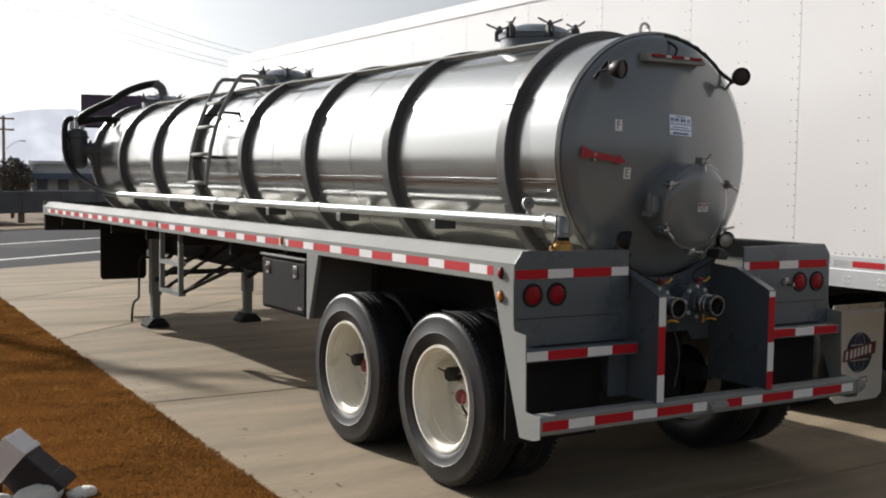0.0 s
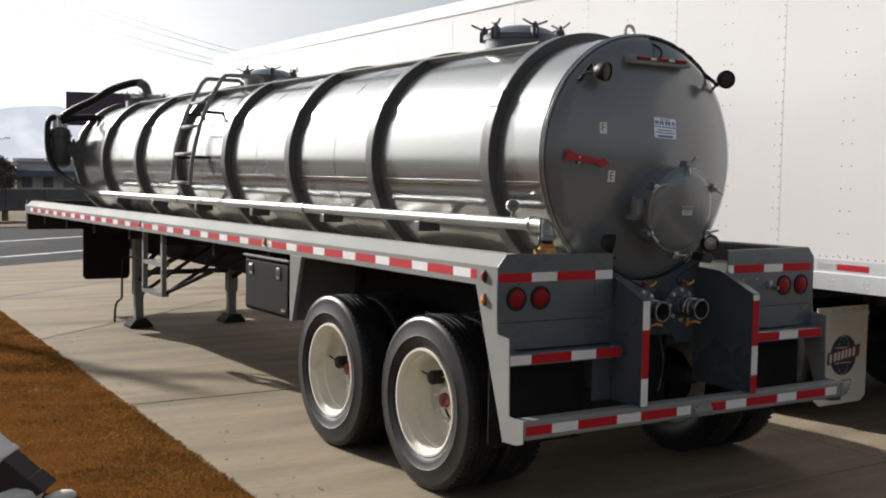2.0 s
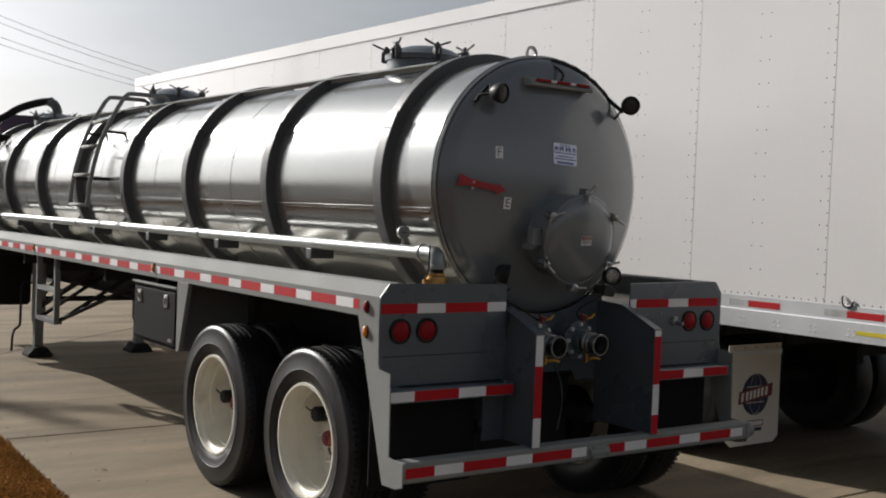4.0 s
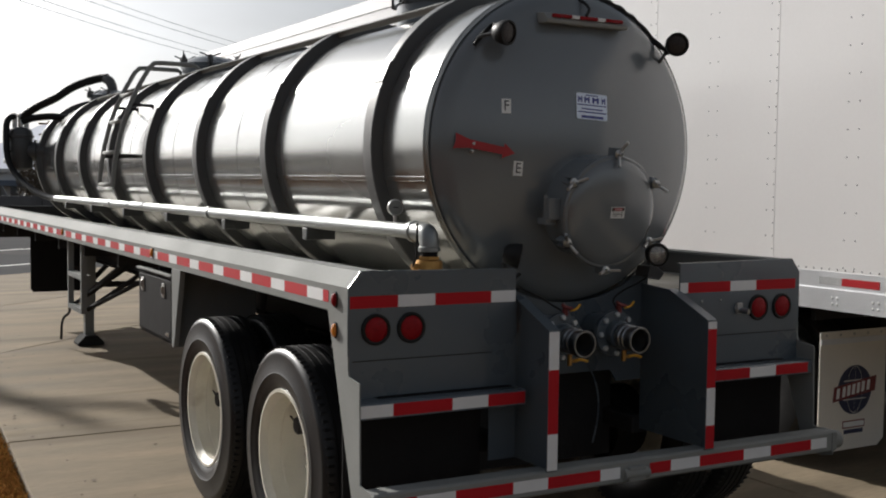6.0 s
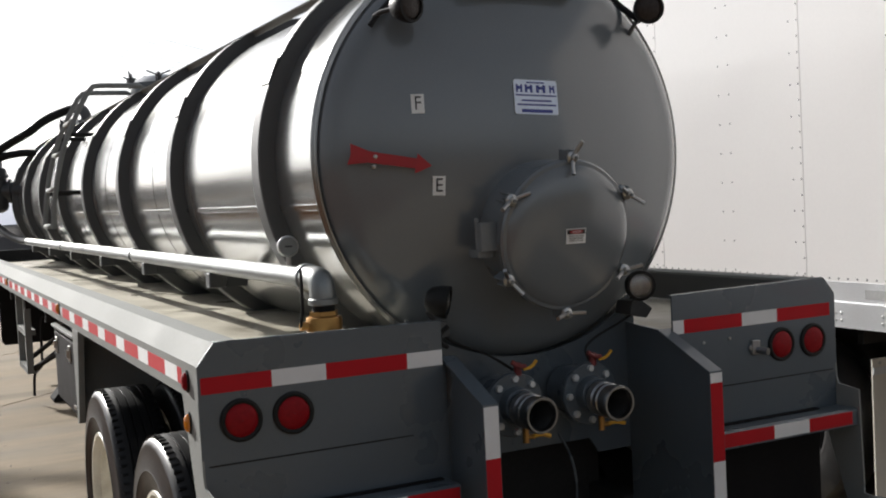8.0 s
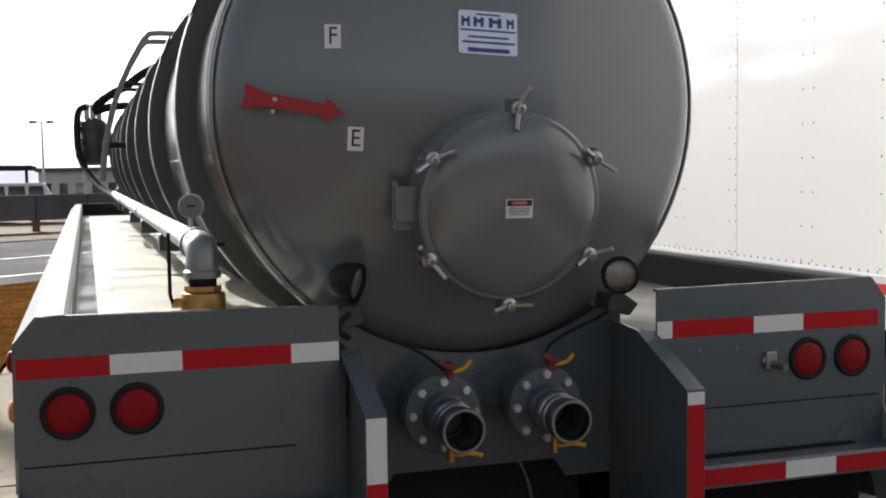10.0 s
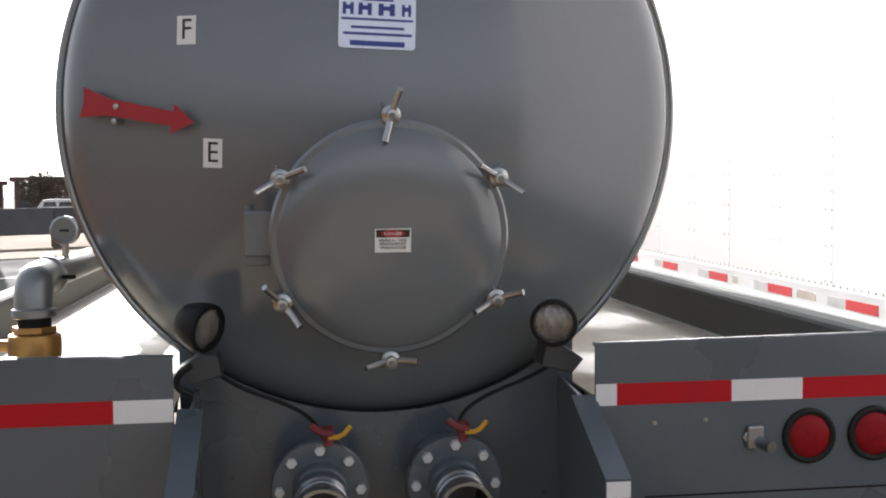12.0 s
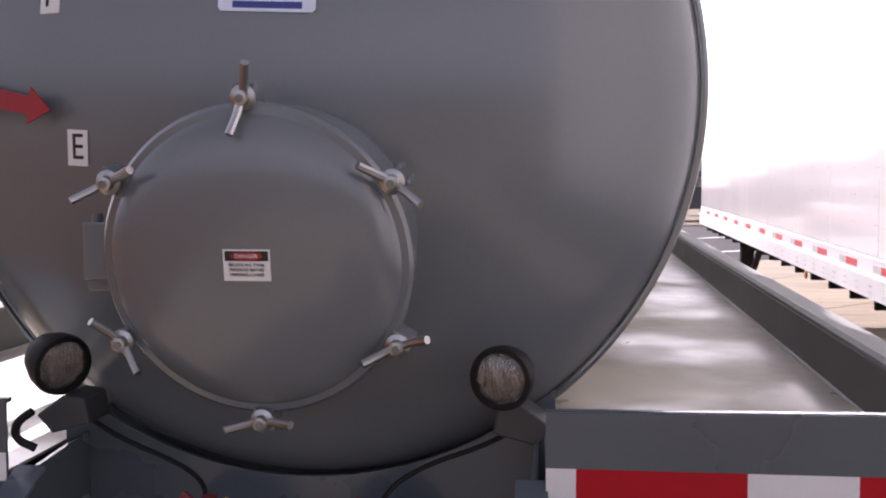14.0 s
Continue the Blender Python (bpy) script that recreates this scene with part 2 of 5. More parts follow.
def prism(bm, poly, axis, a, b, bevel=0.0):
    """A polygon of pairs, pushed out along an axis from a to b."""
    def place(p, v):
        return (v, p[0], p[1]) if axis == "x" else (p[0], v, p[1]) if axis == "y" else (p[0], p[1], v)
    lo, hi = [bm.verts.new(place(p, a)) for p in poly], [bm.verts.new(place(p, b)) for p in poly]
    k = len(poly)
    fs = [bm.faces.new(lo), bm.faces.new(list(reversed(hi)))]
    fs += [bm.faces.new([lo[i], hi[i], hi[(i + 1) % k], lo[(i + 1) % k]]) for i in range(k)]
    bmesh.ops.recalc_face_normals(bm, faces=fs)
    if bevel:
        bmesh.ops.bevel(bm, geom=list({e for f in fs for e in f.edges}), offset=bevel, segments=2, affect="EDGES", profile=0.5)


def lathe(bm, profile, m, seg=32, a0=0.0, a1=360.0, closed=False):
    """Turns (radius, height) pairs about the local z of m."""
    full = abs(a1 - a0) >= 359.9
    rows = []
    for i in range(seg if full else seg + 1):
        a = radians(a0 + (a1 - a0) * i / seg)
        rows.append([bm.verts.new(m @ Vector((r * math.cos(a), r * math.sin(a), h))) for r, h in profile])
    fs = []
    pn = len(profile)
    for i in range(seg):
        p, q = rows[i], rows[(i + 1) % len(rows)]
        for j in range(pn if closed else pn - 1):
            fs.append(bm.faces.new((p[j], q[j], q[(j + 1) % pn], p[(j + 1) % pn])))
    bmesh.ops.remove_doubles(bm, verts=[v for r in rows for v in r], dist=1e-5)
    fs = [f for f in fs if f.is_valid]
    bmesh.ops.recalc_face_normals(bm, faces=fs)
    for f in fs:
        f.smooth = True


def along(p, q):
    """The pose at p whose z points to q."""
    p, q = Vector(p), Vector(q)
    return Matrix.Translation(p) @ (q - p).to_track_quat("Z", "Y").to_matrix().to_4x4()


def rod(bm, p, q, r, seg=12, r2=None):
    h = (Vector(q) - Vector(p)).length
    r2 = r if r2 is None else r2
    lathe(bm, [(0, 0), (r, 0), (r2, h), (0, h)], along(p, q), seg)


def tube(bm, pts, r, seg=10, smooth=0):
    """A round bar along points; smooth: rounds of corner cutting."""
    pts = [Vector(p) for p in pts]
    for _ in range(smooth):
        out = [pts[0]]
        for a, b in zip(pts, pts[1:]):
            out += [a.lerp(b, 0.25), a.lerp(b, 0.75)]
        pts = out + [pts[-1]]
    rings = []
    up = Vector((0.137, 0.31, 0.94)).normalized()
    for i, p in enumerate(pts):
        d = (pts[min(i + 1, len(pts) - 1)] - pts[max(i - 1, 0)]).normalized()
        u = (up - d * up.dot(d)).normalized()
        up = u
        v = d.cross(u)
        rings.append([bm.verts.new(p + (u * math.cos(2 * math.pi * k / seg) + v * math.sin(2 * math.pi * k / seg)) * r) for k in range(seg)])
    for a, b in zip(rings, rings[1:]):
        for k in range(seg):
            bm.faces.new((a[k], a[(k + 1) % seg], b[(k + 1) % seg], b[k])).smooth = True
    bm.faces.new(list(reversed(rings[0])))
    bm.faces.new(rings[-1])


def hexnut(bm, p, d, r, h):
    lathe(bm, [(0, 0), (r, 0), (r, h * 0.8), (r * 0.85, h), (0, h)], along(p, Vector(p) + Vector(d)), 6)


def finish(name, bm, mat):
    bm.normal_update()
    for e in bm.edges:
        if len(e.link_faces) == 2 and e.calc_face_angle(0.0) > 0.6:
            e.smooth = False
    me = bpy.data.meshes.new(name)
    bm.to_mesh(me)
    bm.free()
    if mat is not None:
        me.materials.append(M[mat] if isinstance(mat, str) else mat)
    return me


def thing(name, at, label, category, group="", kind=""):
    ob = new(name)
    ob.location = at
    ob.empty_display_size = 0.2
    return tagged(ob, label, category, group, kind)


def part(name, bm, mat, parent, label=""):
    """Links a bmesh, made in world places, as one mesh under a thing or a part."""
    ob = new(name, bm if isinstance(bm, bpy.types.Mesh) else finish(name, bm, mat))
    ob.parent = parent
    if parent.type == "EMPTY":
        ob.location = -parent.location
    return tagged(ob, label)


def solo(name, bm, mat, label, category, group="", kind=""):
    return tagged(new(name, finish(name, bm, mat)), label, category, group, kind)


def lettering(text, size, m, depth=0.0004):
    """Letters of the built-in font as a mesh, centred at the pose m."""
    cu = bpy.data.curves.new("letters", "FONT")
    cu.body, cu.size, cu.align_x, cu.align_y, cu.extrude, cu.resolution_u = text, size, "CENTER", "CENTER", depth, 2
    tmp = bpy.data.objects.new("letters", cu)
    scene.collection.objects.link(tmp)
    me = bpy.data.meshes.new_from_object(tmp.evaluated_get(bpy.context.evaluated_depsgraph_get()))
    bpy.data.objects.remove(tmp)
    me.transform(m)
    return me


B = bmesh.new


# ---- ground ----
def gz(y):
    return -0.056 + 0.0061 * (min(max(y, -14.0), 30.0) - 0.75)


def strip(bm, near, far_side, x0, x1, lift, rows=6):
    """A sheet over the ground between two lines y(x)."""
    cols = [x0 + (x1 - x0) * i / 85 for i in range(86)]
    grid = [[bm.verts.new((x, y, gz(y) + lift)) for y in [near(x) + (far_side(x) - near(x)) * j / rows for j in range(rows + 1)]] for x in cols]
    for a, b in zip(grid, grid[1:]):
        for j in range(rows):
            bm.faces.new((a[j], b[j], b[j + 1], a[j + 1]))


def kerb_y(x):
    """Near edge of the road."""
    return 18.6 + 0.6 * x


def verge_y(x):
    """Far edge of the road."""
    return 33.4 + 0.7 * x


def lawn_x(y):
    """The lawn's edge along the concrete."""
    return -2.285 + 0.0425 * min(y, 13.0) + 0.024 * max(0.0, y - 13.0)


bm = B()
ys = [-4000, -14, 30, 300, 4500]
for a, b in zip(ys, ys[1:]):
    bm.faces.new([bm.verts.new((x, y, gz(y) - 0.05)) for x, y in ((-4000, a), (4000, a), (4000, b), (-4000, b))])
bmesh.ops.remove_doubles(bm, verts=bm.verts, dist=0.01)
solo("ground", bm, "soil", "bare dry ground reaching to the horizon", "ground", kind="structure")

bm = B()
strip(bm, kerb_y, verge_y, -80, 90, -0.03)
solo("road", bm, "asphalt", "grey asphalt road past the lot", "road", kind="structure")
bm = B()
for c in (20.95, 26.0):
    strip(bm, lambda x: c + 0.71 * x, lambda x: c + 0.19 + 0.71 * x, -60, 60, -0.022, 1)
solo("road_line", bm, "paintline", "white painted road edge line", "road marking", kind="structure")

pavement = thing("pavement", (0, 0, 0), "pale sunlit concrete yard of jointed slabs", "pavement", kind="structure")
xs = [None, 1.9, 6.1, 10.6, 16.0]
JOINTS = [(-14.0, 0.0), (-9.2, 0.0), (-4.7, 0.0), (-0.25, 0.0), (4.0, 0.0), (9.7, 0.9), (13.8, 0.9)]  # the front ones run with the road
for ix in range(len(xs) - 1):
    for iy, (c0, k0) in enumerate(JOINTS):
        c1, k1 = JOINTS[iy + 1] if iy + 1 < len(JOINTS) else (18.6, 0.6)
        xr = xs[ix + 1] - 0.008
        xa = xs[ix] + 0.008 if xs[ix] is not None else lawn_x(c0 - 2 * k0) + 0.02
        xb = xs[ix] + 0.008 if xs[ix] is not None else lawn_x(c1 - 2 * k1) + 0.02
        bm = B()
        q = [(xa, c0 + k0 * xa + 0.008), (xr, c0 + k0 * xr + 0.008), (xr, c1 + k1 * xr - 0.008), (xb, c1 + k1 * xb - 0.008)]
        top, low = [bm.verts.new((x, y, gz(y))) for x, y in q], [bm.verts.new((x, y, gz(y) - 0.12)) for x, y in q]
        bm.faces.new(top)
        for i in range(4):
            bm.faces.new((low[i], low[(i + 1) % 4], top[(i + 1) % 4], top[i]))
        bmesh.ops.bevel(bm, geom=[e for e in bm.edges if e.verts[0] in top and e.verts[1] in top], offset=0.008, segments=1, affect="EDGES")
        part("concrete_slab", bm, "concrete", pavement)

bm = B()
edge = [(lawn_x(y) - 0.02 + 0.012 * math.sin(y * 2.3), y) for y in range(-14, 18)] + [(-1.85, 17.75)] + [(x, kerb_y(x) - 0.05) for x in (-2.2, -6, -14, -30)] + [(-50, -11.5), (-50, -14)]
bm.faces.new([bm.verts.new((x, y, gz(y) + 0.015)) for x, y in edge])
solo("lawn", bm, "turf", "dry orange-brown lawn soil beside the concrete", "lawn", kind="structure")


# ---- tank trailer ----
ZC, RT, Y0, Y1 = 1.962, 0.764, 0.30, 11.15
NOSE, TANK_NOSE = 0.35, 0.28  # degrees by which frame and tank rise to the front
RINGS = (0.826, 2.326, 3.773, 5.236, 6.65, 8.05, 9.467, 10.82)
trailer = thing("tank_trailer", (0, 0.3, gz(0.3)), "polished steel vacuum tank trailer with grey frame, parked unhitched on concrete", "tank trailer")


trailer.rotation_euler.x = radians(NOSE)
trailer.rotation_euler.y = radians(0.25)
LEVEL = Matrix.Translation((0, 0.3, ZC)) @ Matrix.Rotation(radians(TANK_NOSE), 4, "X") @ Matrix.Translation((0, -0.3, -ZC))
TANK = LEVEL @ Matrix.Translation((0, 0, ZC)) @ Matrix.Rotation(radians(-90), 4, "X")  # local z along +y

bm = B()
prof = []
n_len = 60
for i in range(n_len + 1):
    prof.append((RT, Y0 + 0.02 + (Y1 - Y0 - 0.02) * i / n_len))
lathe(bm, prof, TANK, 96)
tank = part("tank_shell", bm, "steel", trailer, "mirror-polished steel tank barrel")


def head_y(r):
    """Depth of the dished end at radius r."""
    if r <= 0.66:
        return 0.075 + r * r / (2 * 1.52)
    k = (r - 0.66) / (RT + 0.004 - 0.66)
    return 0.075 + 0.66 ** 2 / 3.04 + 0.095 * (1 - math.sqrt(max(0.0, 1 - k * k))) + 0.028 * k


bm = B()
prof = [(0.001, head_y(0))] + [(r, head_y(r)) for r in [0.06 * i for i in range(1, 12)]]
prof += [(0.66 + (RT + 0.004 - 0.66) * math.sin(radians(a)), head_y(0.66 + (RT + 0.004 - 0.66) * math.sin(radians(a)))) for a in range(10, 91, 10)]
prof.append((RT + 0.004, Y0 + 0.035))
lathe(bm, prof, TANK, 96)
head = part("tank_head", bm, "head", trailer, "glossy dark grey dished tank end")
bm = B()
lathe(bm, [(RT, Y0 + 0.022), (RT + 0.010, Y0 + 0.026), (RT + 0.014, Y0 + 0.034), (RT + 0.010, Y0 + 0.042), (RT, Y0 + 0.046)], TANK, 96)
lathe(bm, [(RT + 0.003, Y0 - 0.001), (RT + 0.009, Y0 + 0.0), (RT + 0.011, Y0 + 0.005), (RT + 0.009, Y0 + 0.010), (RT, Y0 + 0.012)], TANK, 90, 121, 419)
part("rim_bead", bm, "steel", trailer, "bright weld bead round the tank end")
bm = B()
lathe(bm, [(RT, Y1), (0.70, Y1 + 0.10), (0.5, Y1 + 0.2), (0.25, Y1 + 0.25), (0.001, Y1 + 0.26)], TANK, 64)
part("front_head", bm, "head", trailer)

for y in RINGS:
    bm = B()
    w, h = 0.05, 0.064
    lathe(bm, [(RT - 0.004, y - w), (RT + h - 0.006, y - w), (RT + h, y - w + 0.006), (RT + h, y + w - 0.006), (RT + h - 0.006, y + w), (RT - 0.004, y + w)], TANK, 96)
    ring = part("stiffener_ring", bm, "ring", trailer, "grey painted rolled channel ring")
    for sx in (-1, 1):
        bm = B()
        c = math.atan2(0.30, sx * 0.71)
        m = LEVEL @ Matrix.Translation((0, 0, ZC)) @ Matrix.Rotation(-c, 4, "Y")
        box(bm, RT + h - 0.004, RT + h + 0.005, y - w - 0.003, y + w + 0.003, -0.10, 0.012, m, 0.003)
        part("joint_plate", bm, "ring", ring)
for y in (2.155, 3.01, 4.57, 5.07, 6.01, 7.56, 8.8):
    bm = B()
    lathe(bm, [(RT - 0.001, y - 0.006), (RT + 0.0022, y - 0.003), (RT + 0.0022, y + 0.003), (RT - 0.001, y + 0.006)], TANK, 96)
    part("weld_seam", bm, "steel", tank)

# drip rail along the upper side of the tank
for sx in (-1, 1):
    bm = B()
    a = math.atan2(0.728, 0.345 * sx)
    m = LEVEL @ Matrix.Translation((0, 0, ZC)) @ Matrix.Rotation(-a, 4, "Y")
    box(bm, RT + 0.03, RT + 0.068, 0.92, 9.4, -0.004, 0.004, m)
    box(bm, RT + 0.060, RT + 0.068, 0.92, 9.4, -0.02, 0.022, m)
    part("top_rail", bm, "rail", trailer)
# long lap seam low on each side
for sx in (-1, 1):
    bm = B()
    a = math.atan2(-0.16, 0.74 * sx)
    m = LEVEL @ Matrix.Translation((0, 0, ZC)) @ Matrix.Rotation(-a, 4, "Y")
    box(bm, RT - 0.004, RT + 0.006, Y0 + 0.06, Y1 - 0.1, -0.012, 0.012, m, 0.002)
    part("lap_seam", bm, "steel", tank)


# clamps with wing nuts, as on every cover
def clamp(bm_nut, bm_lug, m, turn, arm=0.058):
    """A swing bolt with lugs; local z outwards from the cover, local y away from its middle."""
    lathe(bm_lug, [(0, -0.05), (0.007, -0.05), (0.007, 0.032), (0, 0.032)], m, 8)
    for s in (-1, 1):
        box(bm_lug, s * 0.014 - 0.004, s * 0.014 + 0.004, -0.02, 0.022, -0.055, 0.0, m, 0.002)
    q = m @ Matrix.Rotation(radians(turn), 4, "Z")
    lathe(bm_nut, [(0.0, 0.002), (0.021, 0.002), (0.021, 0.008), (0.013, 0.012), (0.012, 0.026), (0.0, 0.030)], q, 14)
    for s in (-1, 1):
        tube(bm_nut, [q @ Vector((s * 0.008, 0, 0.014)), q @ Vector((s * 0.026, 0.003 * s, 0.020)), q @ Vector((s * arm, 0.006 * s, 0.040))], 0.0072, 8)


# rear manway
MAN = Matrix.Translation((0, -0.045, 1.660)) @ Matrix.Rotation(radians(90 + 8.5), 4, "X")  # local z outwards
bm = B()
lathe(bm, [(0.248, -0.24), (0.248, -0.022), (0.262, -0.022), (0.262, -0.004), (0.24, -0.004), (0.24, -0.2)], MAN, 64)
manway = part("manway_neck", bm, "head", trailer)
bm = B()
lathe(bm, [(0.262, -0.002), (0.264, 0.010), (0.258, 0.018), (0.246, 0.020), (0.238, 0.030), (0.20, 0.044), (0.14, 0.055), (0.07, 0.061), (0.001, 0.063)], MAN, 72)
cover = part("manway_cover", bm, "head", trailer, "domed dark grey manway cover")
for a, turn in ((90, 68), (30, -38), (-30, 16), (-90, 0), (-150, -56), (150, 20)):
    m = MAN @ Matrix.Rotation(radians(a - 90), 4, "Z") @ Matrix.Translation((0, 0.273, 0.022))
    nut, lug = B(), B()
    clamp(nut, lug, m, turn - (a - 90))
    c = part("clamp_lug", lug, "head", trailer)
    part("wing_nut", nut, "zinc", c, "dull zinc wing nut")
bm = B()
box(bm, -0.318, -0.255, -0.012, 0.02, -0.05, 0.05, None, 0.004)
bmesh.ops.transform(bm, matrix=Matrix.Translation((0, -0.01, 1.672)), verts=bm.verts)
rod(bm, (-0.308, 0.02, 1.605), (-0.308, 0.02, 1.735), 0.010)
box(bm, -0.32, -0.262, 0.0, 0.07, 1.60, 1.63, None, 0.003)
part("hinge", bm, "head", trailer)

# danger label on the cover: letters stand on a white plate with a black band
LAB = MAN @ Matrix.Translation((0.001, 0.007, 0.0655)) @ Matrix.Rotation(0, 4, "Z")
bm = B()
box(bm, -0.039, 0.039, -0.026, 0.026, -0.0015, 0.0, LAB)
label = part("danger_label", bm, "decal", cover, "white warning label with black and red heading")
bm = B()
box(bm, -0.036, 0.036, 0.007, 0.0235, 0.0, 0.0006, LAB)
part("heading_band", bm, "ink", trailer)
bm = B()
lathe(bm, [(0.001, 0.0012), (0.0072, 0.0012), (0.0072, 0.0006)], LAB @ Matrix.Translation((0, 0.0152, 0)) @ Matrix.Diagonal((3.7, 1, 1, 1)), 32)
part("heading_oval", bm, "redpaint", trailer)
part("heading_letters", lettering("DANGER", 0.0095, LAB @ Matrix.Translation((0, 0.0152, 0.0018))), None, trailer).data.materials.append(M["decal"])
for k, line in enumerate(("RELIEVE ALL TANK", "PRESSURE BEFORE", "OPENING COVER")):
    part("label_letters", lettering(line, 0.0072, LAB @ Matrix.Translation((0, 0.0005 - 0.0082 * k, 0.0008))), None, trailer).data.materials.append(M["ink"])


def on_head(x, z, lift=0.001, turn=0.0):
    """The pose on the dished end at x, z: local z outwards, local y up."""
    dx, dz = x, z - ZC
    r = math.hypot(dx, dz)
    slope = r / 1.52
    nrm = Vector((dx / max(r, 1e-6) * slope, -1, dz / max(r, 1e-6) * slope)).normalized()
    right = Vector((1, 0, 0))
    right = (right - nrm * right.dot(nrm)).normalized()
    m = Matrix((right, nrm.cross(right), nrm)).transposed().to_4x4()
    return Matrix.Translation(Vector((x, head_y(r), z)) + nrm * lift) @ m @ Matrix.Rotation(radians(turn), 4, "Z")


for ch, x, z in (("F", -0.446, 2.136), ("E", -0.391, 1.853)):
    m = on_head(x, z, 0.0015, -2)
    bm = B()
    box(bm, -0.0225, 0.0225, -0.0335, 0.0335, -0.001, 0.0004, m)
    d = part("gauge_decal", bm, "decal", head, "white decal with a black letter")
    part("letter", lettering(ch, 0.068, m @ Matrix.Translation((0, 0, 0.0012)) @ Matrix.Diagonal((0.86, 1, 1, 1))), None, trailer).data.materials.append(M["ink"])

# builder's sticker: blue blocks and bars in place of its name and address
m = on_head(-0.0115, 2.149, 0.0015, -2.5)
bm = B()
prism(bm, [(-0.0885, -0.056), (-0.083, -0.062), (0.083, -0.062), (0.0885, -0.056), (0.0885, 0.056), (0.083, 0.062), (-0.083, 0.062), (-0.0885, 0.056)], "z", -0.001, 0.0005)
bmesh.ops.transform(bm, matrix=m, verts=bm.verts)
sticker = part("builder_sticker", bm, "bluepale", head, "pale blue sticker with dark blue print")
bm = B()
for x0, w in ((-0.080, 0.028), (-0.044, 0.034), (0.002, 0.042), (0.056, 0.024)):
    box(bm, x0, x0 + w * 0.28, 0.016, 0.044, 0.0005, 0.0011, m)
    box(bm, x0 + w * 0.62, x0 + w * 0.9, 0.016, 0.044, 0.0005, 0.0011, m)
    box(bm, x0 + w * 0.2, x0 + w * 0.7, 0.028, 0.038, 0.0005, 0.0011, m)
for x0, x1, z, h in ((-0.036, 0.036, 0.052, 0.005), (-0.083, 0.083, 0.006, 0.005), (-0.06, 0.062, -0.013, 0.006), (-0.078, 0.080, -0.028, 0.006), (-0.062, 0.064, -0.050, 0.012)):
    box(bm, x0, x1, z - h / 2, z + h / 2, 0.0005, 0.0011, m)
part("print", bm, "blue", trailer)

# level arrow
AR = on_head(-0.55, 1.948, 0.03, -10.5)
bm = B()
prism(bm, [(-0.142, 0.036), (-0.135, 0.0), (-0.142, -0.036), (-0.075, -0.019), (0.088, -0.017), (0.088, -0.034), (0.142, 0.0), (0.088, 0.034), (0.088, 0.017), (-0.075, 0.019)], "z", -0.002, 0.002)
bmesh.ops.transform(bm, matrix=AR, verts=bm.verts)
arrow = part("level_arrow", bm, "redpaint", trailer, "red painted steel level arrow")
bm = B()
for ly in (0.004, -0.030):
    lathe(bm, [(0, -0.03), (0.007, -0.03), (0.007, 0.006), (0, 0.008)], AR @ Matrix.Translation((-0.052, ly, 0)), 10)
part("pivot_bolts", bm, "zinc", arrow)


# work lamps
def work_lamp(at, way, bracket, lens="lens"):
    m = along(at, Vector(at) + Vector(way))
    bm = B()
    lathe(bm, [(0.001, -0.062), (0.028, -0.060), (0.044, -0.045), (0.055, -0.012), (0.058, 0.012), (0.056, 0.020), (0.047, 0.021), (0.046, 0.012)], m, 32)
    lamp = part("work_lamp", bm, "hose", trailer, "round black rubber work lamp")
    bm = B()
    lathe(bm, [(0.047, 0.012), (0.036, 0.017), (0.018, 0.020), (0.001, 0.021)], m, 24)
    part("lens", bm, lens, lamp, "ribbed clear lens" if lens == "lens" else "dark smoked lens")
    bm = B()
    tube(bm, [Vector(at) - Vector(way).normalized() * 0.03, Vector(at) - Vector(way).normalized() * 0.05 + (Vector(bracket) - Vector(at)) * 0.5, bracket], 0.009, 8)
    part("lamp_bracket", bm, "lampmount", lamp)


work_lamp((-0.485, 0.105, 2.46), (0.34, -0.92, -0.10), (-0.56, 0.23, 2.44), "darklens")
work_lamp((0.500, 0.09, 2.477), (-0.42, -0.9, -0.08), (0.50, 0.22, 2.40), "darklens")
work_lamp((-0.42, 0.085, 1.457), (0.80, -0.58, -0.20), (-0.40, 0.16, 1.36))
work_lamp((0.402, 0.085, 1.446), (-0.28, -0.95, -0.05), (0.42, 0.16, 1.36))
for sx in (-1, 1):
    bm = B()
    prism(bm, [(0.38, 1.335), (0.455, 1.315), (0.485, 1.35), (0.43, 1.39), (0.39, 1.385)], "y", 0.12, 0.22, 0.004)
    if sx < 0:
        bmesh.ops.transform(bm, matrix=Matrix.Diagonal((-1, 1, 1, 1)), verts=bm.verts)
        bmesh.ops.reverse_faces(bm, faces=bm.faces)
    part("lamp_mount", bm, "lampmount", trailer)

# identification light bar
bm = B()
prism(bm, [(0.23, 2.535), (0.13, 2.530), (0.125, 2.545), (0.16, 2.580), (0.23, 2.585)], "x", -0.245, 0.225, 0.003)
bar = part("light_bar", bm, "rail", trailer, "silver light bar housing")
for x in (-0.16, -0.01, 0.14):
    bm = B()
    box(bm, x - 0.052, x + 0.052, 0.119, 0.142, 2.556, 2.572, None, 0.004)
    part("red_light", bm, "redlens", bar, "red marker light")
for x in (-0.085, 0.065):
    bm = B()
    box(bm, x - 0.021, x + 0.021, 0.122, 0.142, 2.557, 2.571)
    part("white_reflector", bm, "white", bar)
bm = B()
tube(bm, [(0.0, 0.16, 2.58), (0.03, 0.17, 2.62), (0.02, 0.215, 2.66), (0.0, 0.30, 2.70), (0.0, 0.40, 2.73)], 0.008, 8, 2)
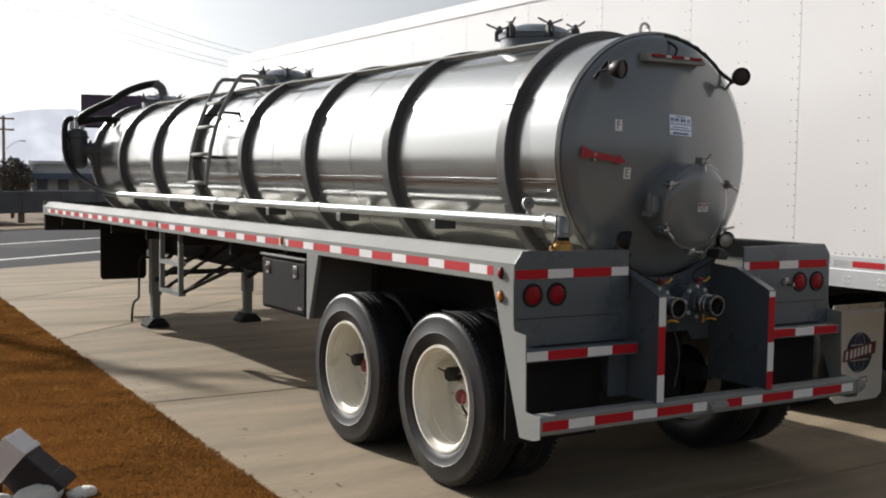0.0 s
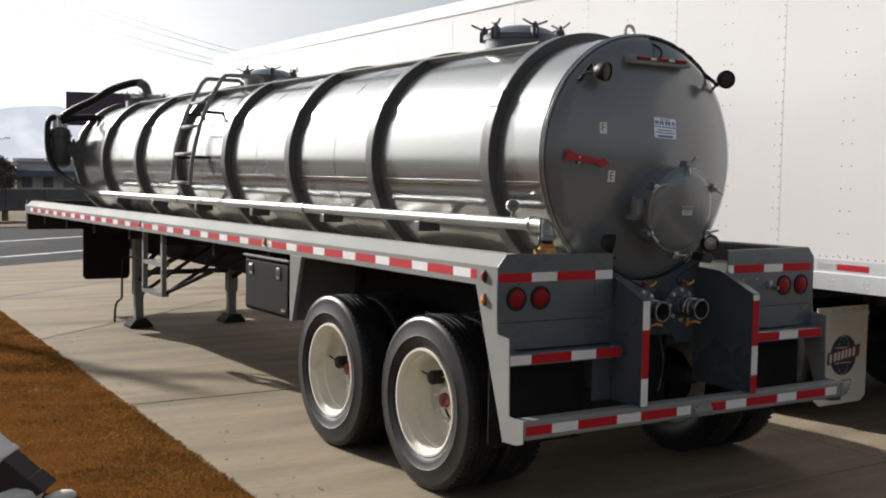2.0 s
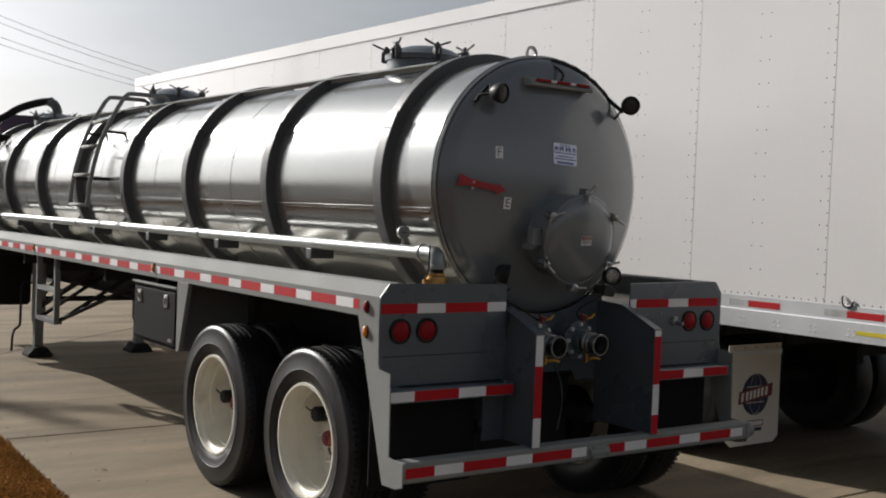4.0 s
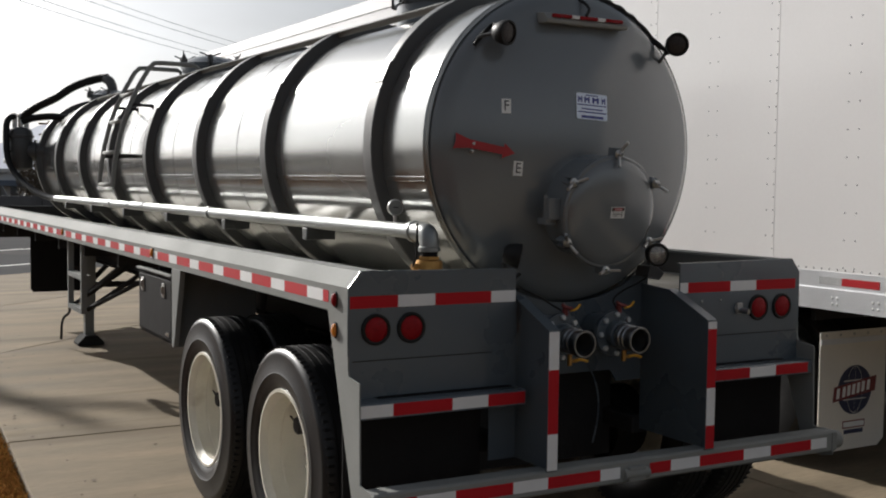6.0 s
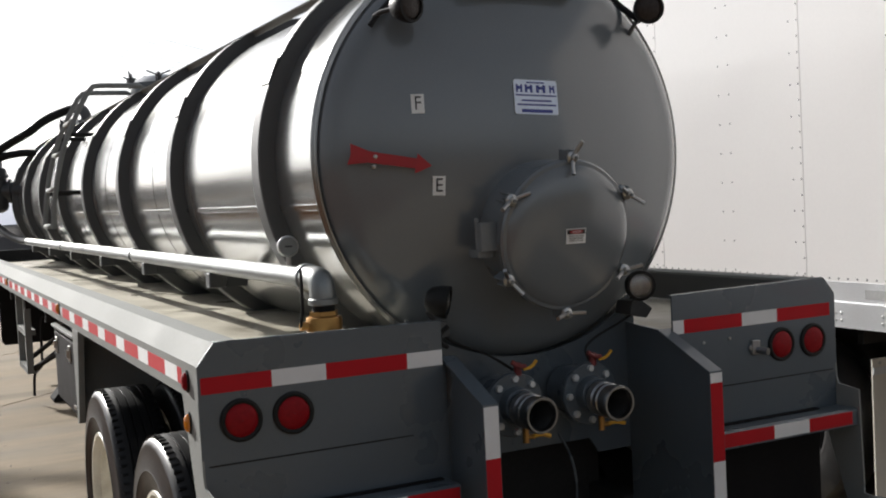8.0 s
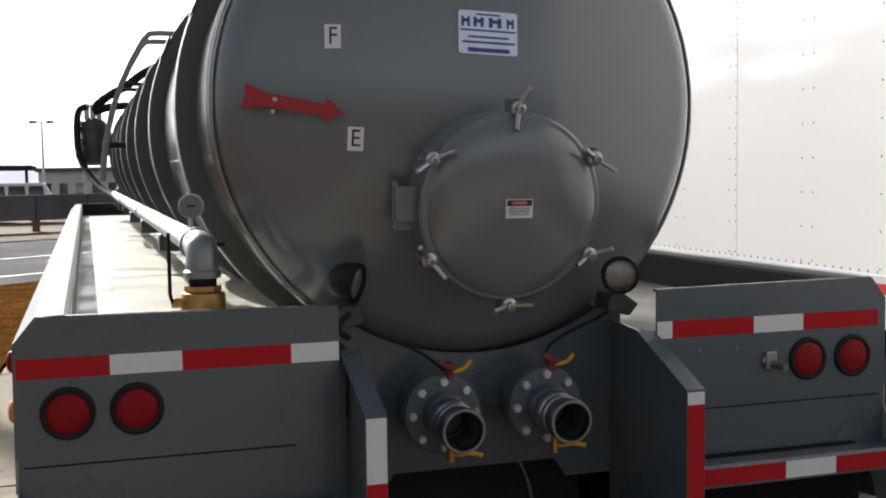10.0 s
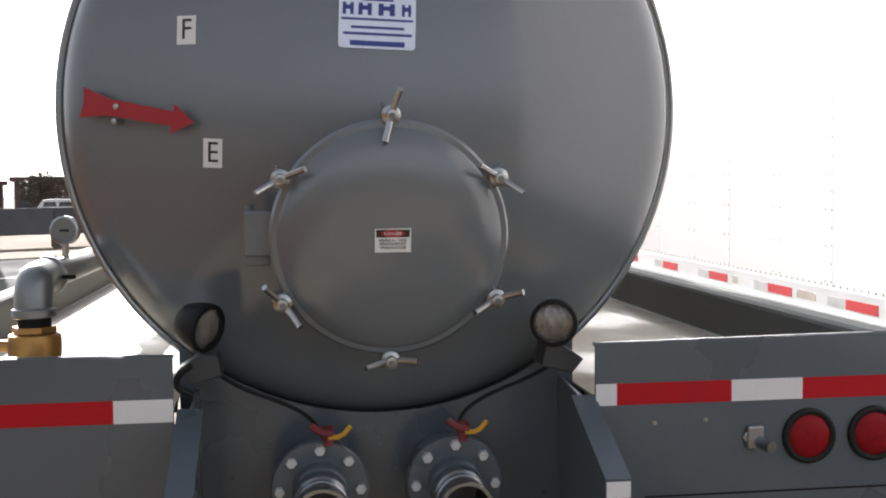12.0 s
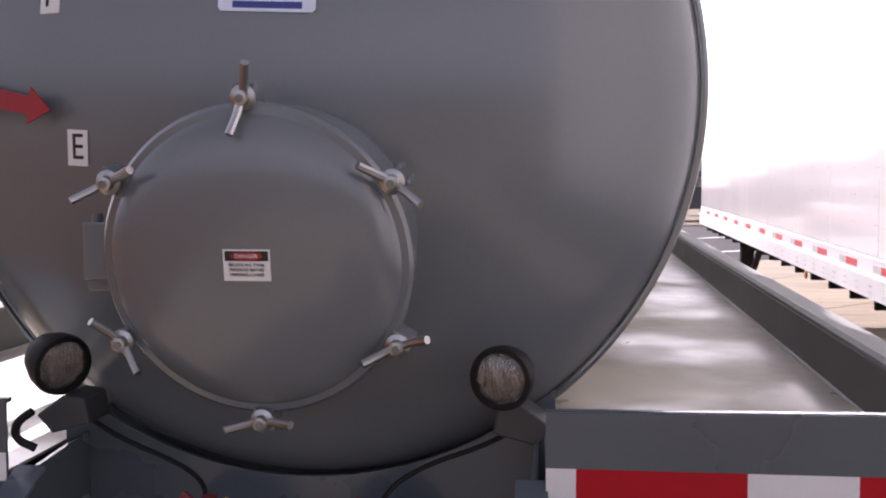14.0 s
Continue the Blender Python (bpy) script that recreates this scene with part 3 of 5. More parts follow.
part("cable", bm, "hose", trailer)
bm = B()
pts = [((0.752 + 0.006 * math.sin(a * 0.9)) * math.sin(radians(a)), 0.275, ZC + (0.752 + 0.006 * math.sin(a * 0.9)) * math.cos(radians(a))) for a in range(2, 44, 3)] + [(0.52, 0.17, 2.445)]
tube(bm, pts, 0.0125, 8, 1)
part("cable_loom", bm, "hose", trailer, "black corrugated cable loom")
bm = B()
pts = [(-0.73 * math.sin(radians(a)), 0.225, ZC + 0.73 * math.cos(radians(a))) for a in range(52, 38, -3)] + [(-0.51, 0.16, 2.462)]
tube(bm, pts, 0.010, 8, 1)
part("cable_loom", bm, "hose", trailer)

# lifting eye
bm = B()
ring_pts = [(0.036 * math.cos(a), 0.44, 2.768 + 0.036 * math.sin(a)) for a in [2 * math.pi * k / 20 for k in range(21)]]
tube(bm, ring_pts, 0.0105, 8)
rod(bm, (0, 0.44, 2.70), (0, 0.44, 2.735), 0.02)
part("lifting_eye", bm, "zinc", trailer, "steel lifting eye")


# top manways
def top_manway(y, r, neck, elbow=False):
    m = LEVEL @ Matrix.Translation((0, y, ZC + RT + neck))
    bm = B()
    lathe(bm, [(r, -neck - 0.12), (r, -0.02), (r + 0.014, -0.02), (r + 0.014, 0.0), (r - 0.01, 0.0)], m, 48)
    n = part("top_manway", bm, "grey", trailer, "round grey top manway")
    bm = B()
    lathe(bm, [(r + 0.014, 0.0), (r + 0.016, 0.014), (r, 0.022), (r * 0.93, 0.034), (r * 0.75, 0.062), (r * 0.5, 0.082), (r * 0.25, 0.092), (0.001, 0.095)], m, 48)
    part("top_cover", bm, "grey", n)
    for k in range(6):
        a = 60 * k + 12
        q = m @ Matrix.Rotation(radians(a - 90), 4, "Z") @ Matrix.Translation((0, r + 0.026, 0.028))
        nut, lug = B(), B()
        clamp(nut, lug, q @ Matrix.Translation((0, -0.01, 0.02)) @ Matrix.Scale(1.3, 4), 25 + 40 * k, 0.074)
        part("clamp", lug, "ring", n)
        part("wing_nut", nut, "ring", n)


top_manway(1.58, 0.262, 0.10)
top_manway(6.05, 0.262, 0.11)
top_manway(10.28, 0.262, 0.07)

# suction hoses, moisture trap on the tank's shoulder
TX, TYC, TZ = -1.0, 10.95, 1.895
bm = B()
tube(bm, [(0.02, 10.25, 2.70), (0.02, 10.25, 2.95), (0.0, 10.3, 3.05), (-0.04, 10.4, 3.09)], 0.062, 14, 2)
part("hose_elbow", bm, "ring", trailer)
bm = B()
tube(bm, [(-0.02, 10.36, 3.10), (-0.14, 10.5, 3.09), (-0.42, 10.58, 2.98), (-0.60, 10.65, 2.83), (-0.76, 10.75, 2.75), (-0.93, 10.88, 2.64), (-0.98, 10.93, 2.56)], 0.052, 14, 3)
part("suction_hose", bm, "hose", trailer, "thick black suction hose")
bm = B()
tube(bm, [(-0.40, 10.55, 2.56), (-0.62, 10.68, 2.60), (-0.84, 10.82, 2.58), (-0.98, 10.93, 2.53)], 0.045, 12, 2)
part("suction_hose", bm, "hose", trailer, "thick black suction hose")
bm = B()
TM = Matrix.Translation((TX, TYC, TZ))
lathe(bm, [(0.001, 0), (0.08, 0.0), (0.135, 0.03), (0.152, 0.07), (0.152, 0.49), (0.135, 0.53), (0.075, 0.56), (0.001, 0.565)], TM, 32)
lathe(bm, [(0.152, 0.42), (0.172, 0.422), (0.172, 0.458), (0.152, 0.46)], TM, 32)
trap = part("moisture_trap", bm, "lampmount", trailer, "dark grey upright moisture trap")
bm = B()
rod(bm, (TX + 0.05, TYC - 0.02, TZ + 0.26), (-0.66, TYC - 0.12, TZ + 0.25), 0.11, 20)
rod(bm, (TX + 0.16, TYC - 0.053, TZ + 0.257), (TX + 0.19, TYC - 0.062, TZ + 0.256), 0.145, 20)
part("trap_stub", bm, "lampmount", trap)
for k, (dz, r) in enumerate(((0.50, 0.034), (0.40, 0.03), (0.27, 0.036), (0.10, 0.028))):
    bm = B()
    rod(bm, (TX - 0.12, TYC - 0.05, TZ + dz), (TX - 0.21, TYC - 0.08, TZ + dz + 0.01), r * 0.8)
    rod(bm, (TX - 0.19, TYC - 0.12, TZ + dz - 0.01), (TX - 0.20, TYC - 0.01, TZ + dz + 0.05), 0.010)
    part("trap_fitting", bm, "zinc", trap)
for dx in (-0.07, 0.0, 0.07):
    bm = B()
    rod(bm, (TX + dx, TYC - 0.03, TZ + 0.52), (TX + dx, TYC - 0.03, TZ + 0.70), 0.032)
    lathe(bm, [(0.001, 0.12), (0.04, 0.12), (0.04, 0.145), (0.024, 0.16), (0.001, 0.165)], Matrix.Translation((TX + dx, TYC - 0.03, TZ + 0.57)), 16)
    part("trap_cap", bm, "zinc", trap)
bm = B()
tube(bm, [(TX - 0.07, TYC - 0.05, TZ + 0.70), (TX - 0.17, TYC - 0.06, TZ + 0.66), (TX - 0.19, TYC - 0.1, TZ + 0.42), (TX - 0.18, TYC - 0.15, TZ + 0.12), (TX - 0.08, TYC - 0.35, TZ - 0.1), (-0.95, 10.15, 1.63), (-0.84, 9.8, 1.565), (-0.812, 9.5, 1.56)], 0.040, 12, 3)
part("return_hose", bm, "hose", trailer, "black rubber hose to the side pipe")

# side pipe with valve and gauge
PX, PZ = -0.812, 1.560
bm = B()
rod(bm, (PX, 0.29, PZ), (PX, 9.6, PZ), 0.036, 20)
for y in (3.4, 6.5):
    rod(bm, (PX, y, PZ), (PX, y + 0.09, PZ), 0.043, 16)
pipe = part("side_pipe", bm, "galv", trailer, "bright galvanised side pipe")
bm = B()
tube(bm, [(PX, 0.36, PZ), (PX, 0.26, PZ), (PX, 0.205, PZ - 0.004), (PX, 0.195, PZ - 0.045), (PX, 0.195, PZ - 0.075)], 0.044, 20, 2)
lathe(bm, [(0.044, 0), (0.050, 0.003), (0.050, 0.02), (0.044, 0.024)], Matrix.Translation((PX, 0.195, PZ - 0.085)), 24)
lathe(bm, [(0.044, 0), (0.050, 0.004), (0.050, 0.026), (0.044, 0.03)], along((PX, 0.32, PZ), (PX, 1, PZ)), 24)
part("pipe_elbow", bm, "galv", pipe)
bm = B()
rod(bm, (PX, 0.195, PZ - 0.11), (PX, 0.195, PZ - 0.08), 0.038, 20)
part("pipe_nipple", bm, "black", pipe)
bm = B()
lathe(bm, [(0.036, -0.107), (0.050, -0.105), (0.051, -0.119), (0.047, -0.121)], Matrix.Translation((PX, 0.195, PZ)), 6)
lathe(bm, [(0.047, -0.121), (0.058, -0.124), (0.061, -0.135), (0.060, -0.175), (0.055, -0.195), (0.045, -0.21), (0.04, -0.24), (0.034, -0.285)], Matrix.Translation((PX, 0.195, PZ)), 20)
rod(bm, (PX - 0.05, 0.195, PZ - 0.15), (PX - 0.085, 0.195, PZ - 0.15), 0.014)
valve = part("ball_valve", bm, "brass", trailer, "brass ball valve")
bm = B()
tube(bm, [(PX - 0.082, 0.19, PZ - 0.15), (PX - 0.09, 0.17, PZ - 0.125), (PX - 0.092, 0.14, PZ - 0.10), (PX - 0.093, 0.135, PZ + 0.045)], 0.0055, 8, 1)
part("valve_handle", bm, "black", valve, "thin black lever")
rod_at = (PX + 0.005, 0.545, PZ)
bm = B()
rod(bm, rod_at, (rod_at[0], rod_at[1], PZ + 0.07), 0.009)
lathe(bm, [(0.001, -0.014), (0.036, -0.014), (0.039, -0.008), (0.039, 0.008), (0.033, 0.010)], along((rod_at[0], 0.545, PZ + 0.104), (rod_at[0] - 0.1, 0.0, PZ + 0.12)), 24)
gauge = part("pressure_gauge", bm, "zinc", trailer, "small round pressure gauge")
bm = B()
gm = along((rod_at[0], 0.545, PZ + 0.104), (rod_at[0] - 0.1, 0.0, PZ + 0.12))
lathe(bm, [(0.001, 0.0075), (0.034, 0.0075)], gm, 24)
part("dial", bm, "rail", gauge)
bm = B()
box(bm, -0.012, 0.014, -0.003, 0.003, 0.0080, 0.0092, gm)
part("needle", bm, "ink", gauge)
bm = B()
box(bm, PX + 0.02, PX + 0.075, 0.30, 0.308, PZ - 0.005, PZ + 0.005)
part("handle_rod", bm, "black", pipe)
# Brackets are coloured dark for the shadow under the pipe.
for y in (1.6, 3.05, 4.5, 5.95, 7.35, 8.75):
    bm = B()
    box(bm, PX - 0.03, PX + 0.05, y - 0.035, y + 0.035, PZ - 0.10, PZ - 0.032, None, 0.006)
    box(bm, PX + 0.03, -0.66, y - 0.012, y + 0.012, PZ - 0.10, PZ - 0.04)
    part("pipe_bracket", bm, "lampmount", trailer)

# deck and side rails
DZ, XI, XO = 1.272, 1.160, 1.295
for sx in (-1, 1):
    bm = B()
    prism(bm, [(sx * 0.49, 0.008), (sx * XI, 0.008), (sx * XI, 11.65), (sx * 0.28, 11.65), (sx * 0.28, 0.42), (sx * 0.49, 0.42)], "z", DZ - 0.006, DZ)
    part("deck_plate", bm, "deck", trailer, "dusty smooth steel deck plate")
    bm = B()
    prof = [(XO, 1.235), (XO, 1.345), (XO - 0.054, 1.412), (XI + 0.012, 1.416), (XI, 1.408), (XI, DZ - 0.006), (XI + 0.006, DZ - 0.006), (XI + 0.006, 1.402), (XO - 0.056, 1.405), (XO - 0.007, 1.340), (XO - 0.007, 1.242), (XO - 0.06, 1.242), (XO - 0.06, 1.235)]
    prism(bm, [(sx * x, z) for x, z in prof], "y", 0.004, 11.73)
    rail = part("side_rail", bm, "rail", trailer, "folded silver-grey side rail")
    bm = B()
    box(bm, min(sx * (XI - 0.006), sx * (XI - 0.001)), max(sx * (XI - 0.006), sx * (XI - 0.001)), 0.02, 11.63, DZ, DZ + 0.008)
    part("deck_seam", bm, "boltpale", trailer)
    # Dark strip puts the tank's shade on the rail's inner face.
    bm = B()
    box(bm, min(sx * (XI - 0.004), sx * (XI - 0.0005)), max(sx * (XI - 0.004), sx * (XI - 0.0005)), 0.03, 11.63, DZ + 0.006, 1.398)
    part("rail_liner", bm, "ring", rail)
    # reflective tape
    cuts = [0.198, 0.258, 0.437]
    while cuts[-1] < 11.4:
        cuts += [cuts[-1] + 0.2794, cuts[-1] + 0.4572]
    for i, (a, b) in enumerate(zip(cuts, cuts[1:])):
        bm = B()
        box(bm, min(sx * XO, sx * (XO + 0.0012)), max(sx * XO, sx * (XO + 0.0012)), a, b, 1.268, 1.319)
        part("tape_strip", bm, "red" if i % 2 == 0 else "white", rail)
    for yy, zz, mt in ((0.119, 1.287, "redlens"), (0.117, 1.158, "amber"), (3.12, 1.305, "amber"), (6.32, 1.305, "amber")):
        bm = B()
        lathe(bm, [(0.028, 0.0), (0.028, 0.006), (0.022, 0.008)], along((sx * (XO - 0.001), yy, zz), (sx * 3, yy, zz)) @ Matrix.Diagonal((0.75, 1.25, 1, 1)), 20)
        mk = part("side_marker", bm, "hose", trailer)
        bm = B()
        lathe(bm, [(0.023, 0.004), (0.022, 0.014), (0.015, 0.020), (0.001, 0.022)], along((sx * (XO - 0.001), yy, zz), (sx * 3, yy, zz)) @ Matrix.Diagonal((0.75, 1.25, 1, 1)), 20)
        part("marker_lens", bm, mt, mk, "small oval marker lens")
bm = B()
box(bm, -XO + 0.01, XO - 0.01, 11.64, 11.73, 1.0, 1.42, None, 0.006)
part("front_beam", bm, "under", trailer)

# chassis beams, cross members, axles
for sx in (-1, 1):
    bm = B()
    x = sx * 0.46
    box(bm, x - 0.008, x + 0.008, 0.40, 11.6, 0.86, DZ - 0.008)
    box(bm, x - 0.065, x + 0.065, 0.40, 11.6, 0.85, 0.866)
    box(bm, x - 0.065, x + 0.065, 0.40, 11.6, DZ - 0.022, DZ - 0.008)
    part("frame_beam", bm, "under", trailer)
    # Black sheets, upright and overhead, stand for shade in the wheel wells.
    bm = B()
    prism(bm, [(0.205, 1.234), (2.55, 1.234), (2.60, 0.80), (2.57, 0.78), (2.46, 1.10), (2.0, 1.13), (1.33, 1.10), (0.69, 1.12), (0.26, 1.08)], "x", sx * 0.74, sx * 0.745)
    part("fender_skirt", bm, "black", trailer, "black sheet standing for the shade behind the wheels")
    bm = B()
    box(bm, min(sx * 0.745, sx * 1.235), max(sx * 0.745, sx * 1.235), 0.21, 2.55, 1.218, 1.232)
    part("wheel_well_top", bm, "black", trailer)
    bm = B()
    prism(bm, [(2.66, 1.234), (2.46, 1.234), (2.61, 0.745), (2.655, 0.738)], "x", sx * (XO - 0.03), sx * (XO + 0.002), 0.003)
    prism(bm, [(2.665, 1.234), (2.655, 1.234), (2.655, 0.738), (2.665, 0.738)], "x", sx * 0.75, sx * (XO - 0.03))
    part("fender_bracket", bm, "rail", trailer)
for y in (3.2, 4.4, 5.7, 6.9, 8.3, 9.6, 10.8):
    bm = B()
    box(bm, -XO + 0.06, XO - 0.06, y - 0.03, y + 0.03, 1.12, DZ - 0.012)
    part("cross_member", bm, "under", trailer)

AXLES = (0.747, 2.0)
WZ, WR = 0.470, 0.528
for y in AXLES:
    bm = B()
    rod(bm, (-0.78, y, WZ), (0.78, y, WZ), 0.065, 20)
    for sx in (-1, 1):
        lathe(bm, [(0.20, -0.1), (0.20, 0.1), (0.001, 0.1)], along((sx * 0.66, y, WZ), (sx * 2, y, WZ)), 24)
        box(bm, sx * 0.46 - 0.05, sx * 0.46 + 0.05, y - 0.5, y + 0.12, WZ + 0.05, WZ + 0.14, None, 0.01)
        lathe(bm, [(0.001, 0), (0.12, 0), (0.14, 0.06), (0.12, 0.12), (0.14, 0.18), (0.12, 0.24), (0.001, 0.24)], Matrix.Translation((sx * 0.46, y + 0.32, WZ + 0.12)), 20)
    part("axle", bm, "under", trailer)


def wheel(y, sx, outer):
    """One wheel; its outer side wall faces sx."""
    xc = sx * (1.172 if outer else 0.868)
    m = along((xc, y, WZ), (xc + sx, y, WZ))
    tyre = [(0.318, -0.105), (0.342, -0.122), (0.392, -0.132), (0.443, -0.131), (0.487, -0.124), (0.512, -0.112), (WR - 0.004, -0.092)]
    for g in (-0.055, -0.018, 0.020, 0.057):
        tyre += [(WR + 0.001, g - 0.004), (WR - 0.006, g - 0.002), (WR - 0.006, g + 0.002), (WR + 0.001, g + 0.004)]
    tyre += [(WR - 0.004, 0.096), (0.515, 0.113), (0.503, 0.121), (0.493, 0.125), (0.487, 0.124), (0.451, 0.133), (0.410, 0.134), (0.403, 0.137), (0.399, 0.134), (0.365, 0.130), (0.342, 0.122), (0.318, 0.105)]
    bm = B()
    lathe(bm, tyre, m, 72)
    for k in range(84):
        q = m @ Matrix.Rotation(2 * math.pi * k / 84, 4, "Z")
        for e in (-1, 1):
            box(bm, 0.500, WR + 0.0012, -0.006, 0.006, e * 0.094 - 0.013, e * 0.094 + 0.013, q)
    return m, bm


for sx in (-1, 1):
    for y in AXLES:
        for outer in (True, False):
            m, bm = wheel(y, sx, outer)
            w = part("tyre", bm, "rubber", trailer, "black dual truck tyre")
            s = 1 if outer else -1
            rim = [(0.330, 0.112), (0.326, 0.120), (0.312, 0.120), (0.306, 0.108), (0.300, 0.095), (0.286, 0.085), (0.283, 0.02), (0.277, 0.015), (0.276, -0.04), (0.272, -0.075), (0.258, -0.098), (0.235, -0.107), (0.200, -0.104), (0.165, -0.092), (0.150, -0.092), (0.001, -0.092)]
            back = [(0.330, -0.112), (0.312, -0.12), (0.300, -0.095), (0.284, -0.07), (0.286, 0.085)]
            bm = B()
            lathe(bm, [(r, s * h) for r, h in rim], m, 144)
            lathe(bm, [(r, s * h) for r, h in back], m, 48)
            r_ob = part("rim", bm, "wheel", w, "cream painted deep dish steel rim")
            if outer:
                bm = B()
                lathe(bm, [(0.12, -0.092), (0.112, -0.06), (0.085, -0.05), (0.08, -0.045), (0.001, -0.044)], m, 32)
                part("hub", bm, "wheel", w)
                bm = B()
                lathe(bm, [(0.046, -0.05), (0.046, -0.032), (0.041, -0.02), (0.038, -0.016), (0.001, -0.015)], m, 28)
                lathe(bm, [(0.024, -0.016), (0.024, -0.008), (0.001, -0.006)], m, 16)
                part("hub_cap", bm, "hubred", w, "dull red hub cap")
                for k in range(10):
                    a = 2 * math.pi * k / 10
                    q = m @ Matrix.Translation((0.143 * math.cos(a), 0.143 * math.sin(a), -0.092))
                    bm = B()
                    lathe(bm, [(0.017, 0), (0.017, 0.022), (0.010, 0.024), (0.009, 0.05), (0.0, 0.05)], q, 6)
                    part("wheel_nut", bm, "wheel", w)
                bm = B()
                up = 0.13 if y < 1.5 else 0.035
                lathe(bm, [(0.001, 0.0), (0.044, 0.0), (0.044, 0.07), (0.036, 0.08), (0.001, 0.08)], m @ Matrix.Translation((-0.08, up, -0.06)), 18)
                tube(bm, [m @ Vector((-0.08, up, 0.0)), m @ Vector((-0.15, up + 0.01, 0.0)), m @ Vector((-0.27, up + 0.015, -0.02))], 0.005, 6, 1)
                part("tyre_inflator", bm, "hose", w, "black inflator fitting and hose")
                bm = B()
                tube(bm, [m @ Vector((0.02, -0.05, -0.03)), m @ Vector((0.06, -0.075, -0.02)), m @ Vector((0.10, -0.12, -0.04))], 0.007, 6, 1)
                part("air_hose", bm, "hose", w)

# rear light panels, side plates, steps
for sx in (-1, 1):
    bm = B()
    a, b = 0.478, XO
    outline = [(a, 0.872), (b, 0.872), (b, 1.345), (b - 0.054, 1.412), (a, 1.404)]
    prism(bm, [(sx * x, z) for x, z in outline], "y", -0.004, 0.003)
    prism(bm, [(sx * x, z) for x, z in ((a, 1.398), (a, 1.406), (b - 0.054, 1.414), (b - 0.054, 1.406))], "y", 0.003, 0.02)
    panel = part("light_panel", bm, "grey", trailer, "dark grey rear light panel")
    bm = B()
    box(bm, min(sx * (a + 0.12), sx * (b - 0.02)), max(sx * (a + 0.12), sx * (b - 0.02)), -0.0055, -0.004, 1.037, 1.041)
    part("panel_seam", bm, "black", panel)
    # tape across the panel
    segs = ((1.287, 1.066, "red"), (1.066, 0.888, "white"), (0.888, 0.607, "red"), (0.607, 0.479, "white")) if sx < 0 else ((0.479, 0.529, "white"), (0.529, 0.809, "red"), (0.809, 0.986, "white"), (0.986, 1.265, "red"))
    for p, q, mt in segs:
        bm = B()
        box(bm, min(sx * p, sx * q), max(sx * p, sx * q), -0.0054, -0.004, 1.259, 1.310)
        part("tape_strip", bm, mt, panel)
    for x in (1.169, 1.003):
        m = along((sx * x, -0.004, 1.169), (sx * x, -1, 1.169))
        bm = B()
        lathe(bm, [(0.067, 0.0), (0.066, 0.008), (0.060, 0.011), (0.052, 0.009), (0.051, 0.0)], m, 40)
        tl = part("tail_lamp", bm, "hose", panel, "round red tail lamp in a black grommet")
        bm = B()
        lathe(bm, [(0.052, 0.006), (0.046, 0.011), (0.03, 0.015), (0.001, 0.017)], m, 32)
        part("tail_lens", bm, "redlens", trailer, "round red lens")
    # outer side plate
    bm = B()
    plate = [(0.003, 1.238), (0.205, 1.238), (-0.080, 0.407), (-0.20, 0.412), (-0.262, 0.430), (-0.262, 0.544), (-0.132, 0.556), (-0.120, 0.968), (-0.016, 0.980), (-0.006, 1.01)]
    prism(bm, plate, "x", sx * (XO - 0.006), sx * (XO + 0.001))
    part("side_plate", bm, "rail", trailer, "silver-grey cut-out side plate")
    # step
    s0, s1 = 0.487, XO - 0.007
    rise = 0.011 if sx > 0 else 0.0
    bm = B()
    prism(bm, [(0.02, 0.882), (-0.104, 0.882), (-0.112, 0.874), (-0.112, 0.816), (-0.084, 0.812), (-0.084, 0.820), (-0.104, 0.822), (-0.104, 0.873), (0.02, 0.873)], "x", sx * s0, sx * s1)
    bmesh.ops.translate(bm, vec=(0, 0, rise), verts=bm.verts)
    step = part("step", bm, "grey", trailer, "grey folded steel step")
    # Black strip paints the shadow gap between panel and step.
    bm = B()
    box(bm, min(sx * (s0 + 0.02), sx * (s1 - 0.12)), max(sx * (s0 + 0.02), sx * (s1 - 0.12)), -0.034, -0.006, 0.8825 + rise, 0.8865 + rise, None, 0.001)
    part("step_seal", bm, "black", step)
    cut = [s1, s1 - 0.15, s1 - 0.43, s1 - 0.608, s0 + 0.005] if sx < 0 else [s0 + 0.002, s0 + 0.085, s0 + 0.365, s0 + 0.543, s1 - 0.03]
    for k, (p, q) in enumerate(zip(cut, cut[1:])):
        bm = B()
        box(bm, min(sx * p, sx * q), max(sx * p, sx * q), -0.1134, -0.112, 0.823 + rise, 0.874 + rise)
        part("tape_strip", bm, "white" if k % 2 == 0 else "red", step)
    # post
    bm = B()
    px = 0.455 if sx > 0 else -0.445
    prism(bm, [(0.25, 1.29), (0.02, 1.275), (-0.254, 1.152), (-0.260, 0.545), (0.25, 0.545)], "x", px - 0.004, px + 0.004)
    prism(bm, [(0.02, 1.275), (0.02, 1.282), (-0.262, 1.158), (-0.262, 0.545), (-0.254, 0.545), (-0.254, 1.152)], "x", px - 0.028, px + 0.028)
    post = part("post", bm, "grey", trailer, "grey upright post plate")
    cuts = (1.152, 0.987, 0.708, 0.55) if sx < 0 else (1.152, 1.117, 0.838, 0.660, 0.55)
    for k, (p, q) in enumerate(zip(cuts, cuts[1:])):
        bm = B()
        box(bm, px - 0.026, px + 0.026, -0.2634, -0.262, q, p)
        part("tape_strip", bm, "white" if k % 2 == 0 else "red", post)
    # inner closing plates
    bm = B()
